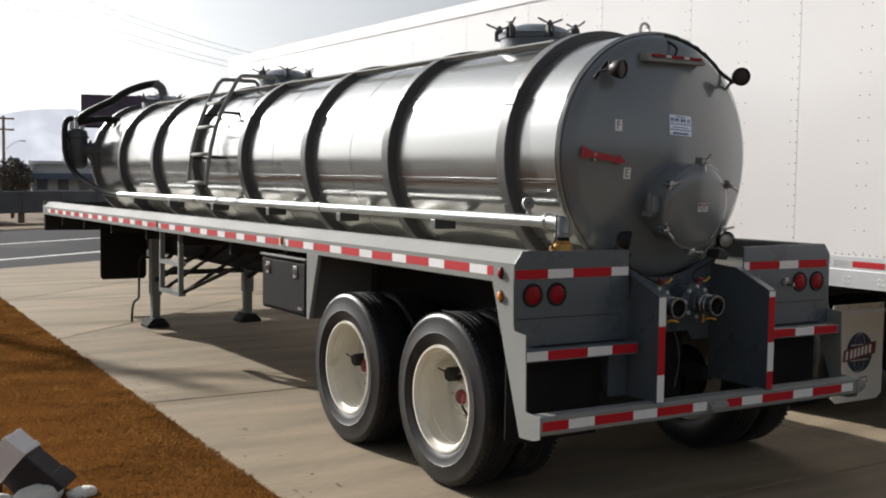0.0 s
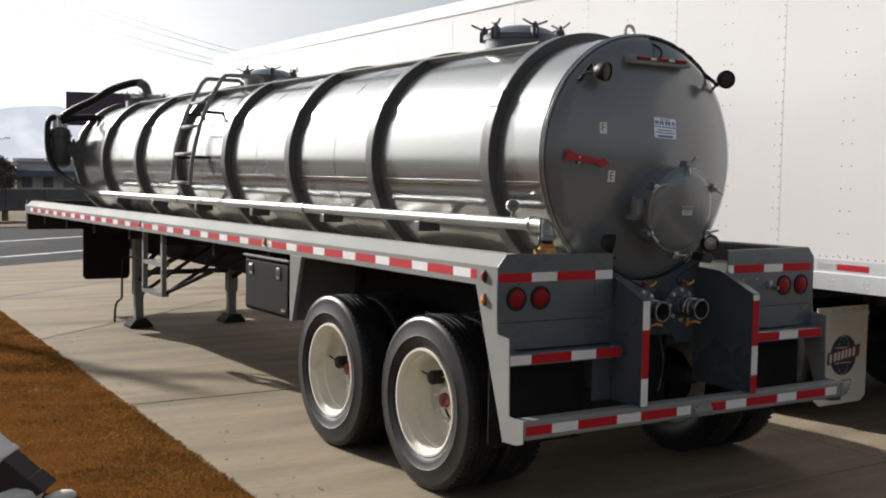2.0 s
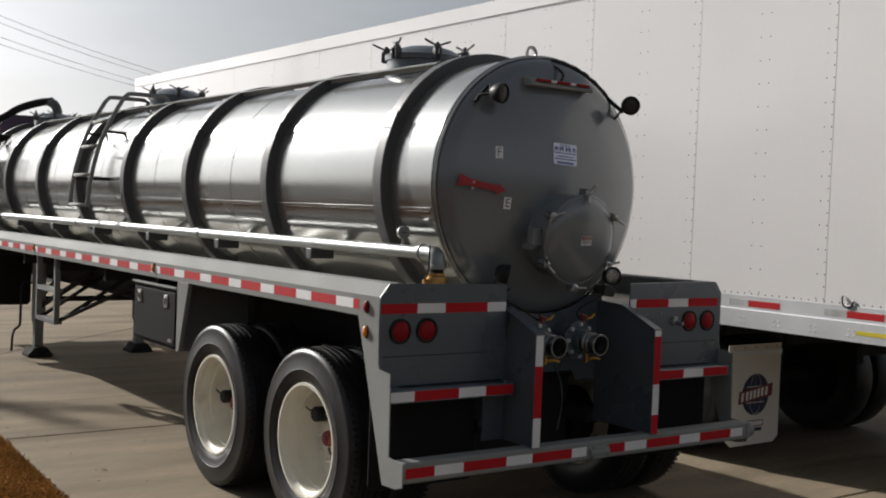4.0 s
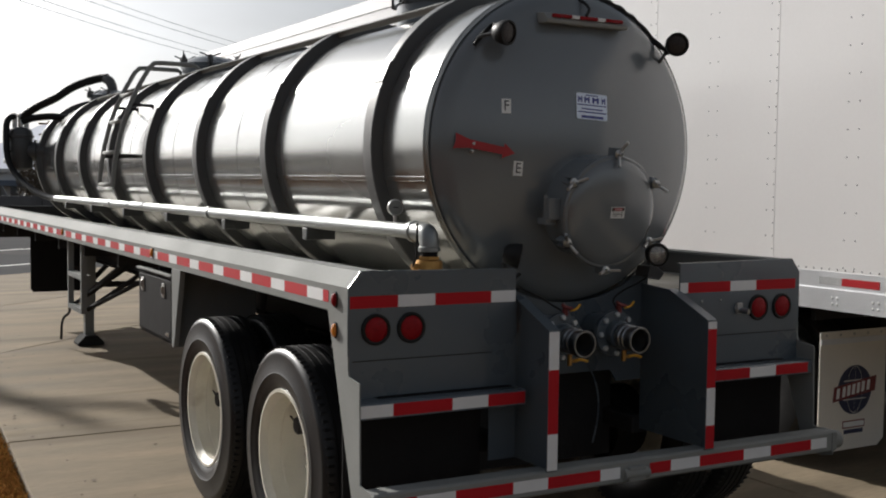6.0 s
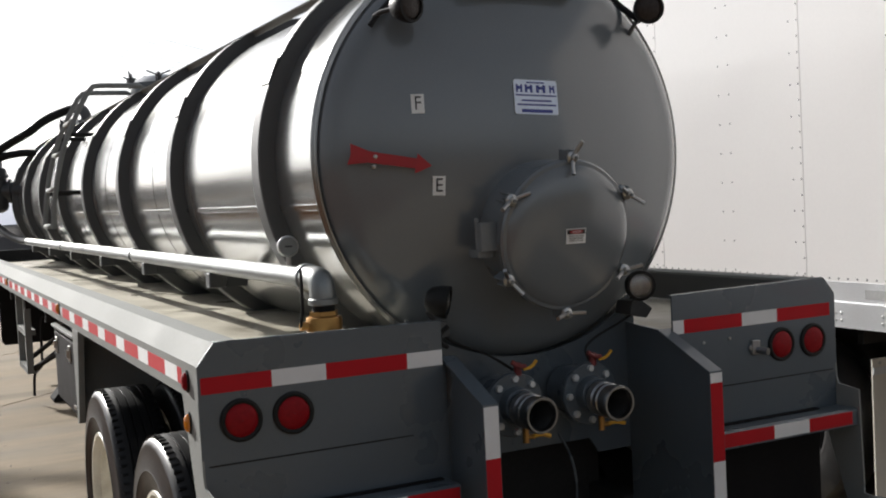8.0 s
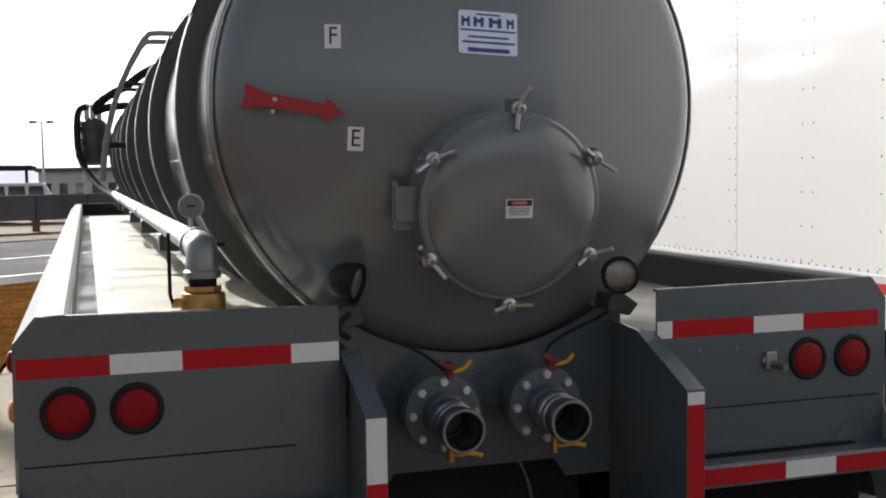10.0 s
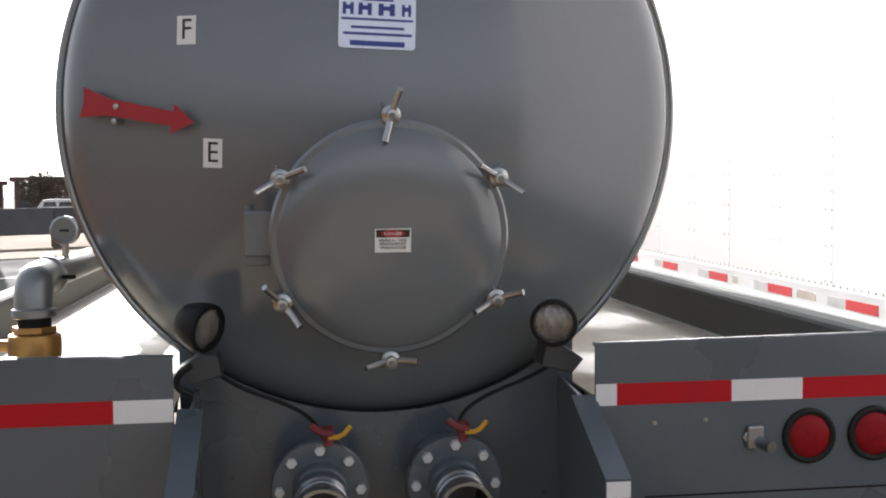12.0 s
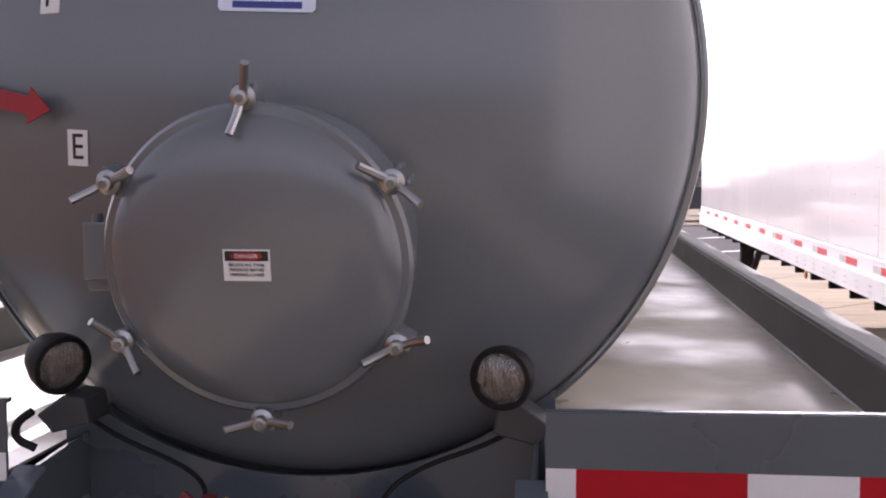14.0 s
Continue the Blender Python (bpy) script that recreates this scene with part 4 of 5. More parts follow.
    box(bm, min(sx * 0.46, sx * 0.60), max(sx * 0.46, sx * 0.60), 0.01, 0.016, 0.55, 1.25)
    part("inner_plate", bm, "grey", trailer)
for x, z in ((0.62, 1.215), (0.745, 1.218)):
    bm = B()
    hexnut(bm, (x, -0.004, z), (0, -1, 0), 0.006, 0.005)
    part("panel_bolt", bm, "zinc", trailer)
bm = B()
hexnut(bm, (0.862, -0.004, 1.172), (0, -1, 0), 0.026, 0.01)
box(bm, 0.845, 0.885, -0.02, -0.004, 1.145, 1.20, None, 0.004)
rod(bm, (0.872, -0.01, 1.162), (0.885, -0.06, 1.158), 0.014, 12)
part("air_coupling", bm, "alloy", trailer, "small zinc plug fitting")

# unseen black flaps, added to darken the openings behind the light panels
for sx in (-1, 1):
    bm = B()
    prism(bm, [(sx * 0.60, 0.90), (sx * 1.275, 0.90), (sx * 1.275, 0.36), (sx * 1.25, 0.33), (sx * 0.63, 0.33), (sx * 0.60, 0.36)], "y", 0.082, 0.092)
    part("mud_flap", bm, "black", trailer, "plain black rubber mud flap")

# bumper
bm = B()
prism(bm, [(-0.258, 0.454), (-0.258, 0.540), (-0.248, 0.548), (-0.165, 0.548), (-0.165, 0.540), (-0.245, 0.538), (-0.248, 0.462), (-0.165, 0.454), (-0.165, 0.444), (-0.248, 0.444)], "x", -XO + 0.006, XO + 0.03)
bumper = part("bumper", bm, "rail", trailer, "grey channel bumper with striped tape")
cuts = [-1.275, -1.10, -0.92, -0.64, -0.462, -0.18, -0.07]
for k, (p, q) in enumerate(zip(cuts, cuts[1:])):
    bm = B()
    box(bm, p, q, -0.2594, -0.258, 0.470, 0.521)
    part("tape_strip", bm, "red" if k % 2 == 0 else "white", bumper)
cuts = [0.10, 0.225, 0.40, 0.68, 0.858, 1.138, 1.25]
for k, (p, q) in enumerate(zip(cuts, cuts[1:])):
    bm = B()
    box(bm, p, q, -0.2594, -0.258, 0.470, 0.521)
    part("tape_strip", bm, "red" if k % 2 == 0 else "white", bumper)
bm = B()
rod(bm, (XO + 0.02, -0.215, 0.492), (XO + 0.075, -0.215, 0.492), 0.045, 16)
part("bumper_end", bm, "rail", bumper)
bm = B()
rod(bm, (-0.05, -0.256, 0.484), (0.09, -0.256, 0.484), 0.026, 16)
box(bm, -0.03, 0.07, -0.276, -0.25, 0.45, 0.518, None, 0.008)
part("tow_coupling", bm, "rail", bumper)

# rear wall under the tank with two outlet valves
bm = B()
arc = [(0.49 - 0.049 * k, ZC - math.sqrt(0.752 ** 2 - (0.49 - 0.049 * k) ** 2)) for k in range(21)]
prism(bm, [(-0.49, 0.80), (-0.30, 0.80), (-0.26, 0.86), (0.26, 0.86), (0.30, 0.80), (0.49, 0.80)] + arc, "y", 0.252, 0.26)
part("rear_wall", bm, "grey", trailer)
bm = B()
box(bm, -0.488, 0.488, 0.362, 0.37, 1.10, 1.40)
part("recess_wall", bm, "grey", trailer)
for x in (-0.158, 0.160):
    bm = B()
    lathe(bm, [(0.001, -0.10), (0.090, -0.10), (0.090, 0.028), (0.112, 0.03), (0.115, 0.036), (0.115, 0.054), (0.112, 0.058), (0.066, 0.058), (0.064, 0.10), (0.060, 0.105), (0.052, 0.105)], along((x, 0.14, 1.068), (x, -1, 1.068)), 48)
    fl = part("outlet_flange", bm, "grey", trailer, "grey bolted valve flange")
    for k in range(8):
        a = 2 * math.pi * k / 8
        bm = B()
        hexnut(bm, (x + 0.094 * math.cos(a), 0.082, 1.068 + 0.094 * math.sin(a)), (0, -1, 0), 0.0135, 0.014)
        part("flange_bolt", bm, "boltpale", fl)
    bm = B()
    lathe(bm, [(0.054, 0.0), (0.062, 0.004), (0.062, 0.03), (0.057, 0.036), (0.057, 0.052), (0.062, 0.056), (0.062, 0.062), (0.058, 0.066), (0.058, 0.100), (0.064, 0.106), (0.064, 0.118), (0.061, 0.124), (0.054, 0.124), (0.052, 0.118), (0.052, 0.0)], along((x, 0.025, 1.062), (x, -1, 1.03)), 48)
    cpl = part("hose_coupling", bm, "alloy", fl, "bright ribbed hose coupling")
    # Dark lining paints the unlit inside of the open coupling.
    bm = B()
    lathe(bm, [(0.0515, 0.10), (0.050, -0.04), (0.001, -0.045)], along((x, 0.025, 1.062), (x, -1, 1.03)), 32)
    part("coupling_bore", bm, "lampmount", trailer)
    bm = B()
    rod(bm, (x, 0.02, 0.995), (x, 0.02, 0.945), 0.012)
    rod(bm, (x - 0.005, 0.02, 0.965), (x + 0.03, 0.01, 0.965), 0.009)
    dr = part("drain_cock", bm, "brass", fl, "small brass drain cock")
    bm = B()
    tube(bm, [(x + 0.02, 0.005, 0.968), (x + 0.05, 0.0, 0.972), (x + 0.085, -0.005, 0.962)], 0.007, 8, 1)
    part("drain_lever", bm, "yellow", trailer)
    bm = B()
    rod(bm, (x + 0.02, 0.09, 1.17), (x + 0.02, 0.09, 1.215), 0.014)
    tube(bm, [(x - 0.02, 0.06, 1.225), (x + 0.0, 0.055, 1.21), (x + 0.03, 0.05, 1.205)], 0.009, 8, 1)
    # Dull red puts the heavy shade of the recess into the lever's colour.
    part("valve_lever", bm, "hubred", trailer, "red valve lever")
    bm = B()
    tube(bm, [(x + 0.02, 0.05, 1.197), (x + 0.05, 0.045, 1.20), (x + 0.07, 0.04, 1.225)], 0.006, 8, 1)
    part("lever_grip", bm, "yellow", trailer)
bm = B()
tube(bm, [(-0.42, 0.15, 1.36), (-0.35, 0.17, 1.30), (-0.22, 0.17, 1.25), (-0.17, 0.16, 1.215), (-0.15, 0.10, 1.19)], 0.005, 8, 2)
part("air_line", bm, "hose", trailer)
bm = B()
tube(bm, [(0.44, 0.15, 1.35), (0.36, 0.17, 1.30), (0.26, 0.17, 1.265), (0.19, 0.16, 1.225), (0.17, 0.10, 1.19)], 0.005, 8, 2)
part("air_line", bm, "hose", trailer)
bm = B()
tube(bm, [(0.12, 0.25, 0.9), (0.17, 0.24, 0.8), (0.19, 0.24, 0.66), (0.16, 0.25, 0.5)], 0.005, 8, 2)
part("air_line", bm, "grey", trailer)
bm = B()
tube(bm, [(-0.44, 0.02, 1.38), (-0.47, 0.02, 1.36), (-0.475, 0.02, 1.33), (-0.44, 0.03, 1.31)], 0.008, 8, 2)
part("lamp_cable", bm, "hose", trailer)

# Dark plate added to hide lit ground beyond the rear opening.
bm = B()
box(bm, -0.46, 0.46, 0.50, 0.52, 0.36, 0.86)
part("rear_cross_plate", bm, "under", trailer)

# tool box
bm = B()
box(bm, -1.272, -0.80, 2.70, 3.56, 0.742, 1.175, None, 0.008)
tb = part("tool_box", bm, "black", trailer, "black steel tool box")
bm = B()
box(bm, -1.284, -1.274, 2.72, 3.54, 0.765, 1.145, None, 0.006)
part("box_door", bm, "black", tb)
bm = B()
box(bm, -1.296, -1.262, 2.695, 3.565, 1.172, 1.188, None, 0.004)
part("box_lip", bm, "rail", tb)
for y in (2.888, 3.419):
    bm = B()
    box(bm, -1.292, -1.283, y - 0.03, y + 0.03, 1.03, 1.12, None, 0.003)
    rod(bm, (-1.296, y, 1.055), (-1.296, y, 1.10), 0.009)
    part("latch", bm, "zinc", tb, "steel paddle latch")
bm = B()
box(bm, -1.290, -1.283, 2.76, 2.83, 0.79, 0.81)
part("maker_plate", bm, "zinc", tb)

# landing gear
LY = 8.5
for sx in (-1, 1):
    lx = -0.64 if sx < 0 else 0.57
    g = gz(LY) - (LY - 0.3) * math.tan(radians(NOSE))
    bm = B()
    box(bm, lx - 0.065, lx + 0.065, LY - 0.065, LY + 0.065, 0.34, 1.20, None, 0.008)
    leg = part("landing_leg", bm, "rail", trailer, "grey landing gear leg")
    bm = B()
    box(bm, lx - 0.05, lx + 0.05, LY - 0.05, LY + 0.05, g + 0.08, 0.36, None, 0.006)
    part("inner_leg", bm, "rail", leg)
    bm = B()
    prism(bm, [(lx - 0.14, g), (lx + 0.14, g), (lx + 0.14, g + 0.03), (lx + 0.07, g + 0.11), (lx - 0.07, g + 0.11), (lx - 0.14, g + 0.03)], "y", LY - 0.14, LY + 0.14, 0.006)
    part("sand_shoe", bm, "under", leg)
    bm = B()
    tube(bm, [(lx, LY - 0.03, 0.52), (sx * 0.52, 7.0, 1.0)], 0.03, 8)
    tube(bm, [(lx, LY, 0.62), (sx * 0.1, LY, 1.18)], 0.028, 8)
    part("leg_brace", bm, "under", leg)
bm = B()
box(bm, -0.62, 0.62, LY - 0.025, LY + 0.025, 0.58, 0.64)
part("cross_brace", bm, "under", trailer)
bm = B()
tube(bm, [(-0.72, LY, 0.80), (-0.80, LY, 0.82), (-0.84, LY, 0.78), (-0.85, LY - 0.02, 0.36), (-0.86, LY - 0.05, 0.30), (-0.94, LY - 0.06, 0.26), (-0.95, LY - 0.06, 0.02)], 0.014, 8, 2)
part("crank_handle", bm, "under", trailer, "folded crank handle")
# boarding steps under the rail
bm = B()
for y in (5.81, 6.41):
    box(bm, -1.24, -1.19, y - 0.02, y + 0.02, 0.60, 1.24)
for z in (0.62, 0.92):
    box(bm, -1.24, -1.16, 5.81, 6.41, z - 0.02, z + 0.02)
bs = part("boarding_step", bm, "rail", trailer, "grey welded boarding step frame")
bm = B()
tube(bm, [(-1.2, 5.83, 0.62), (-0.5, 5.5, 1.16)], 0.02, 8)
tube(bm, [(-1.2, 6.39, 0.62), (-0.5, 6.1, 1.16)], 0.02, 8)
tube(bm, [(-1.2, 5.83, 0.63), (-0.55, 4.8, 1.16)], 0.02, 8)
part("step_strut", bm, "under", bs)
# front mud flap
bm = B()
prism(bm, [(-1.18, 1.16), (-0.60, 1.16), (-0.60, 0.54), (-0.63, 0.50), (-1.15, 0.50), (-1.18, 0.54)], "y", 9.0, 9.012)
part("mud_flap", bm, "black", trailer, "plain black rubber mud flap")

# tank ladder
SIDE = [(-0.985, 1.72), (-0.965, 1.92), (-0.935, 2.10), (-0.885, 2.30), (-0.83, 2.45), (-0.75, 2.62), (-0.66, 2.78), (-0.615, 2.825), (-0.56, 2.83), (-0.26, 2.83), (-0.22, 2.81), (-0.22, 2.62)]


def lad(z):
    """The ladder's distance from the middle at height z."""
    for (x0, z0), (x1, z1) in zip(SIDE, SIDE[1:]):
        if z0 <= z <= z1:
            return x0 + (x1 - x0) * (z - z0) / (z1 - z0)
    return SIDE[0][0]


for y in (5.72, 6.26):
    bm = B()
    tube(bm, [(x, y, z) for x, z in SIDE], 0.021, 10)
    part("ladder_rail", bm, "rail", trailer, "grey ladder side rail")
for z in (1.74, 2.03, 2.31, 2.56):
    bm = B()
    tube(bm, [(lad(z), 5.72, z), (lad(z), 6.26, z)], 0.018, 8)
    part("ladder_rung", bm, "rail", trailer)
for y in (5.72, 6.26):
    for z in (2.0, 2.45):
        bm = B()
        tube(bm, [(lad(z), y, z), (-0.68 if z < 2.2 else -0.55, y + 0.1, z)], 0.016, 8)
        part("stand_off", bm, "under", trailer)

trailer.location.x = -0.006


# ---- box trailer beside the tank trailer ----
VX, VY0, VY1, VB, VT = 2.294, -2.46, 13.69, 1.235, 3.845
VAN_RISE = 0.55  # degrees by which the box trailer rises to its front


def van_lift(y):
    return 0.0393 + (y - 5.4) * math.tan(radians(VAN_RISE))


van = thing("box_trailer", (3.6, 5.4, gz(5.4)), "long white riveted box trailer parked alongside", "box trailer")
bm = B()
box(bm, VX + 0.006, VX + 2.60, VY0, VY1, 1.04, VT - 0.01)
part("van_body", bm, "vanwhite", van)
seams = [VY0] + [-0.07 + 1.219 * k for k in range(-1, 12)] + [VY1]
for a, b in zip(seams, seams[1:]):
    bm = B()
    box(bm, VX, VX + 0.005, a + 0.0025, b - 0.0025, VB, VT - 0.12)
    part("side_panel", bm, "vanwhite", van)
bm = B()
prism(bm, [(VX - 0.012, VT - 0.13), (VX + 0.006, VT - 0.13), (VX + 0.05, VT + 0.01), (VX + 0.03, VT + 0.02), (VX - 0.006, VT + 0.0)], "y", VY0, VY1)
part("top_rail", bm, "vanwhite", van)
bm = B()
box(bm, VX - 0.004, VX + 2.6, VY0, VY1, VT - 0.01, VT + 0.015)
part("van_roof", bm, "vanwhite", van)
bm = B()
prism(bm, [(VX + 0.004, VB + 0.03), (VX - 0.006, VB + 0.03), (VX - 0.006, 1.165), (VX - 0.022, 1.158), (VX - 0.022, 1.028), (VX + 0.05, 1.023), (VX + 0.05, 1.033), (VX - 0.012, 1.038)], "y", VY0, VY1)
vrail = part("bottom_rail", bm, "alu", van, "bright aluminium bottom rail")
bm = B()


def dome(bm, x, y, z, r):
    c = bm.verts.new((x - r * 0.45, y, z))
    vs = [bm.verts.new((x, y + r * math.cos(a), z + r * math.sin(a))) for a in [math.pi * k / 3 for k in range(6)]]
    for i in range(6):
        bm.faces.new((c, vs[(i + 1) % 6], vs[i])).smooth = True


for s in seams[1:-1]:
    for dy, st in ((0.014, 0.085), (0.073, 0.17), (0.56, 0.17), (0.645, 0.17)):
        z = VB + 0.06
        while z < VT - 0.16:
            dome(bm, VX, s + dy, z, 0.0065)
            z += st
y = VY0 + 0.04
while y < VY1:
    dome(bm, VX, y, VB + 0.045, 0.0075)
    y += 0.062
tagged(part("rivets", bm, "rivet", van), kind="stuff")
bm = B()
y = -2.438
while y < VY1:
    for dy in (-0.02, 0.02):
        for z in (1.066, 1.104):
            dome(bm, VX - 0.022, y + dy, z, 0.010)
    y += 0.305
tagged(part("rail_bolts", bm, "boltpale", van), kind="stuff")
bm = B()
box(bm, VX - 0.024, VX - 0.022, -0.664, -0.339, 1.078, 1.106)
part("yellow_tag", bm, "yellowtape", vrail, "yellow tape strip")
bm = B()
tube(bm, [(VX - 0.008, -0.215, 1.33), (VX - 0.02, -0.218, 1.305), (VX - 0.022, -0.225, 1.27), (VX - 0.014, -0.25, 1.25), (VX - 0.012, -0.29, 1.262), (VX - 0.006, -0.30, 1.30)], 0.006, 8, 2)
part("tie_hook", bm, "under", van, "small dark steel tie hook")
y = 0.295 - 0.827 * 3
while y < 13.0:
    for a, b, mt in ((0.0, 0.28, "red"), (0.28, 0.455, "fadedtape")):
        bm = B()
        box(bm, VX - 0.0075, VX - 0.006, y + a, y + b, 1.184, 1.231)
        part("tape_strip", bm, mt, vrail)
    y += 0.827
for ya, yb in ((2.52, 2.72), (3.46, 3.53)):
    bm = B()
    box(bm, VX - 0.0075, VX - 0.006, ya, yb, 1.190, 1.230)
    part("rail_decal", bm, "tandecal", vrail)
# mud flap, wheels and under frame
bm = B()
prism(bm, [(VX + 0.076, 0.862), (VX + 0.70, 0.862), (VX + 0.70, 0.12), (VX + 0.64, 0.075), (VX + 0.136, 0.075), (VX + 0.076, 0.12)], "y", 0.795, 0.803)
vflap = part("mud_flap", bm, "flap", van, "white mud flap with a blue globe emblem")
bm = B()
box(bm, VX + 0.076, VX + 0.70, 0.785, 0.795, 0.78, 0.815)
part("flap_bar", bm, "alu", vflap)
for x in (2.42, 2.55, 2.68, 2.81, 2.94):
    bm = B()
    hexnut(bm, (x, 0.795, 0.838), (0, -1, 0), 0.009, 0.006)
    part("flap_bolt", bm, "zinc", vflap)
FC = (2.70, 0.7945, 0.467)
bm = B()
lathe(bm, [(0.001, 0), (0.162, 0.0), (0.162, 0.0008), (0.001, 0.0008)], along(FC, (FC[0], 0, FC[2])), 40)
part("emblem_globe", bm, "navy", vflap, "round blue globe emblem")
bm = B()
for k in (-1, 0, 1):
    lathe(bm, [(0.153, 0.0008), (0.157, 0.0012), (0.153, 0.0014)], along(FC, (FC[0], 0, FC[2])) @ Matrix.Diagonal((0.02 + abs(k) * 0.45, 1, 1, 1)), 36)
for z, w in ((0.062, 0.105), (-0.062, 0.105)):
    box(bm, FC[0] - w, FC[0] + w, FC[1] - 0.0014, FC[1] - 0.0008, FC[2] + z - 0.003, FC[2] + z + 0.003)
part("emblem_lines", bm, "flap", vflap)
bm = B()
prism(bm, [(FC[0] - 0.205, FC[2] - 0.070), (FC[0] + 0.195, FC[2] - 0.02), (FC[0] + 0.205, FC[2] + 0.082), (FC[0] - 0.195, FC[2] + 0.028)], "y", FC[1] - 0.0022, FC[1] - 0.0012)
part("emblem_banner", bm, "hubred", vflap, "slanted red banner")
bm = B()
for x in (-0.16, -0.105, -0.06, -0.015, 0.03, 0.075, 0.125):
    c = FC[2] + 0.006 + 0.14 * x
    prism(bm, [(FC[0] + x - 0.014, c - 0.036), (FC[0] + x + 0.014, c - 0.032), (FC[0] + x + 0.020, c + 0.036), (FC[0] + x - 0.008, c + 0.032)], "y", FC[1] - 0.0030, FC[1] - 0.0022)
part("emblem_bar", bm, "decal", vflap)
bm = B()
box(bm, FC[0] - 0.105, FC[0] + 0.105, 0.7935, 0.795, 0.215, 0.265)
part("model_plate", bm, "hubred", vflap)
bm = B()
box(bm, FC[0] - 0.098, FC[0] + 0.098, 0.7928, 0.7936, 0.223, 0.257)
part("model_bar", bm, "decal", vflap)
bm = B()
box(bm, FC[0] - 0.09, FC[0] + 0.09, 0.7935, 0.795, 0.178, 0.206)
part("model_bar", bm, "navy", vflap)
for x0 in (VX + 0.04, VX + 0.36, VX + 1.94, VX + 2.26):
    for y in (1.42, 2.65):
        wz = gz(y) + 0.503 - van_lift(y)
        m = along((x0 + 0.14, y, wz), (0, y, wz))
        bm = B()
        lathe(bm, [(0.30, -0.11), (0.40, -0.135), (0.48, -0.12), (0.505, -0.08), (0.505, 0.08), (0.48, 0.12), (0.40, 0.135), (0.30, 0.11)], m, 40)
        t = part("tyre", bm, "rubber", van)
        bm = B()
        lathe(bm, [(0.305, 0.112), (0.28, 0.10), (0.27, 0.0), (0.20, -0.04), (0.001, -0.04)], m, 32)
        part("rim", bm, "under", t)
for y in (1.42, 2.65):
    bm = B()
    rod(bm, (VX + 0.2, y, 0.46), (VX + 2.4, y, 0.46), 0.065, 16)
    part("axle", bm, "under", van)
for x in (3.05, 4.15):
    bm = B()
    box(bm, x - 0.05, x + 0.05, 0.85, 4.1, 0.62, 1.03)
    part("bogie_beam", bm, "under", van)
for y in [VY0 + 0.3 + 0.6 * k for k in range(27)]:
    bm = B()
    box(bm, VX + 0.05, VX + 2.55, y - 0.02, y + 0.02, 0.94, 1.04)
    part("floor_beam", bm, "under", van)
for x in (2.52, 4.6):
    bm = B()
    g = gz(11.1) - van_lift(11.1)
    box(bm, x - 0.07, x + 0.07, 11.03, 11.17, g + 0.04, 1.0, None, 0.01)
    tube(bm, [(x, 11.08, 0.4), (x, 10.1, 0.98)], 0.035, 8)
    box(bm, x - 0.13, x + 0.13, 10.97, 11.23, g, g + 0.05, None, 0.01)
    part("landing_leg", bm, "under", van)
bm = B()
lathe(bm, [(0.001, 0.02), (0.03, 0.014), (0.034, 0.0)], along((VX - 0.02, 6.655, 1.0), (0, 6.655, 1.0)), 16)
part("side_marker", bm, "amber", van)
van.rotation_euler.x = radians(VAN_RISE)
van.location.z += van_lift(5.4)


# ---- lawn ----
rng = np.random.default_rng(4)
N = 330000
ux = rng.random(N)
py = -3.0 + 22.0 * rng.random(N) ** 1.25
lx0 = -2.285 + 0.0425 * np.minimum(py, 13.0) + 0.024 * np.maximum(0.0, py - 13.0)
pxx = lx0 - 0.005 - (ux ** 1.15) * (3.2 + 0.28 * (py + 3.0))
wide = rng.random(N) < 0.3
py = np.where(wide, -13.5 + 32.0 * rng.random(N), py)
lx0 = -2.285 + 0.0425 * np.minimum(py, 13.0) + 0.024 * np.maximum(0.0, py - 13.0)
pxx = np.where(wide, lx0 - 0.005 - 14.0 * rng.random(N) ** 1.5, pxx)
keep = py < kerb_y(pxx) - 0.1
pxx, py = pxx[keep], py[keep]
pz = -0.056 + 0.0061 * (np.clip(py, -14, 30) - 0.75) + 0.014
n = len(pxx)
hgt = (0.008 + 0.015 * rng.random(n)) * (1.0 + 0.5 * np.sin(pxx * 5.1 + 2.0 * np.sin(py * 3.3)) * np.sin(py * 4.2 + pxx))
ang, lean = rng.random(n) * 6.283, rng.random(n) * 6.283
wid = 0.0024 + 0.003 * rng.random(n) + 0.0005 * np.maximum(py, 0)
bx, by = np.cos(ang) * wid, np.sin(ang) * wid
lx, ly = np.cos(lean) * hgt * 0.9, np.sin(lean) * hgt * 0.9
v = np.empty((n, 3, 3))
v[:, 0] = np.stack([pxx - bx, py - by, pz], 1)
v[:, 1] = np.stack([pxx + bx, py + by, pz], 1)
v[:, 2] = np.stack([pxx + lx, py + ly, pz + hgt], 1)
me = bpy.data.meshes.new("dry_grass")
me.from_pydata(v.reshape(-1, 3).tolist(), [], [(3 * i, 3 * i + 1, 3 * i + 2) for i in range(n)])
gm_ = bpy.data.materials.new("dry_grass")
gm_.use_nodes = True
gn, gl = gm_.node_tree.nodes, gm_.node_tree.links
gg, gr = gn.new("ShaderNodeNewGeometry"), gn.new("ShaderNodeValToRGB")
gr.color_ramp.elements[0].color, gr.color_ramp.elements[1].color = (0.120, 0.049, 0.013, 1), (0.24, 0.122, 0.040, 1)
e = gr.color_ramp.elements.new(0.55)
e.color = (0.160, 0.068, 0.018, 1)
e = gr.color_ramp.elements.new(0.06)
e.color = (0.13, 0.075, 0.018, 1)
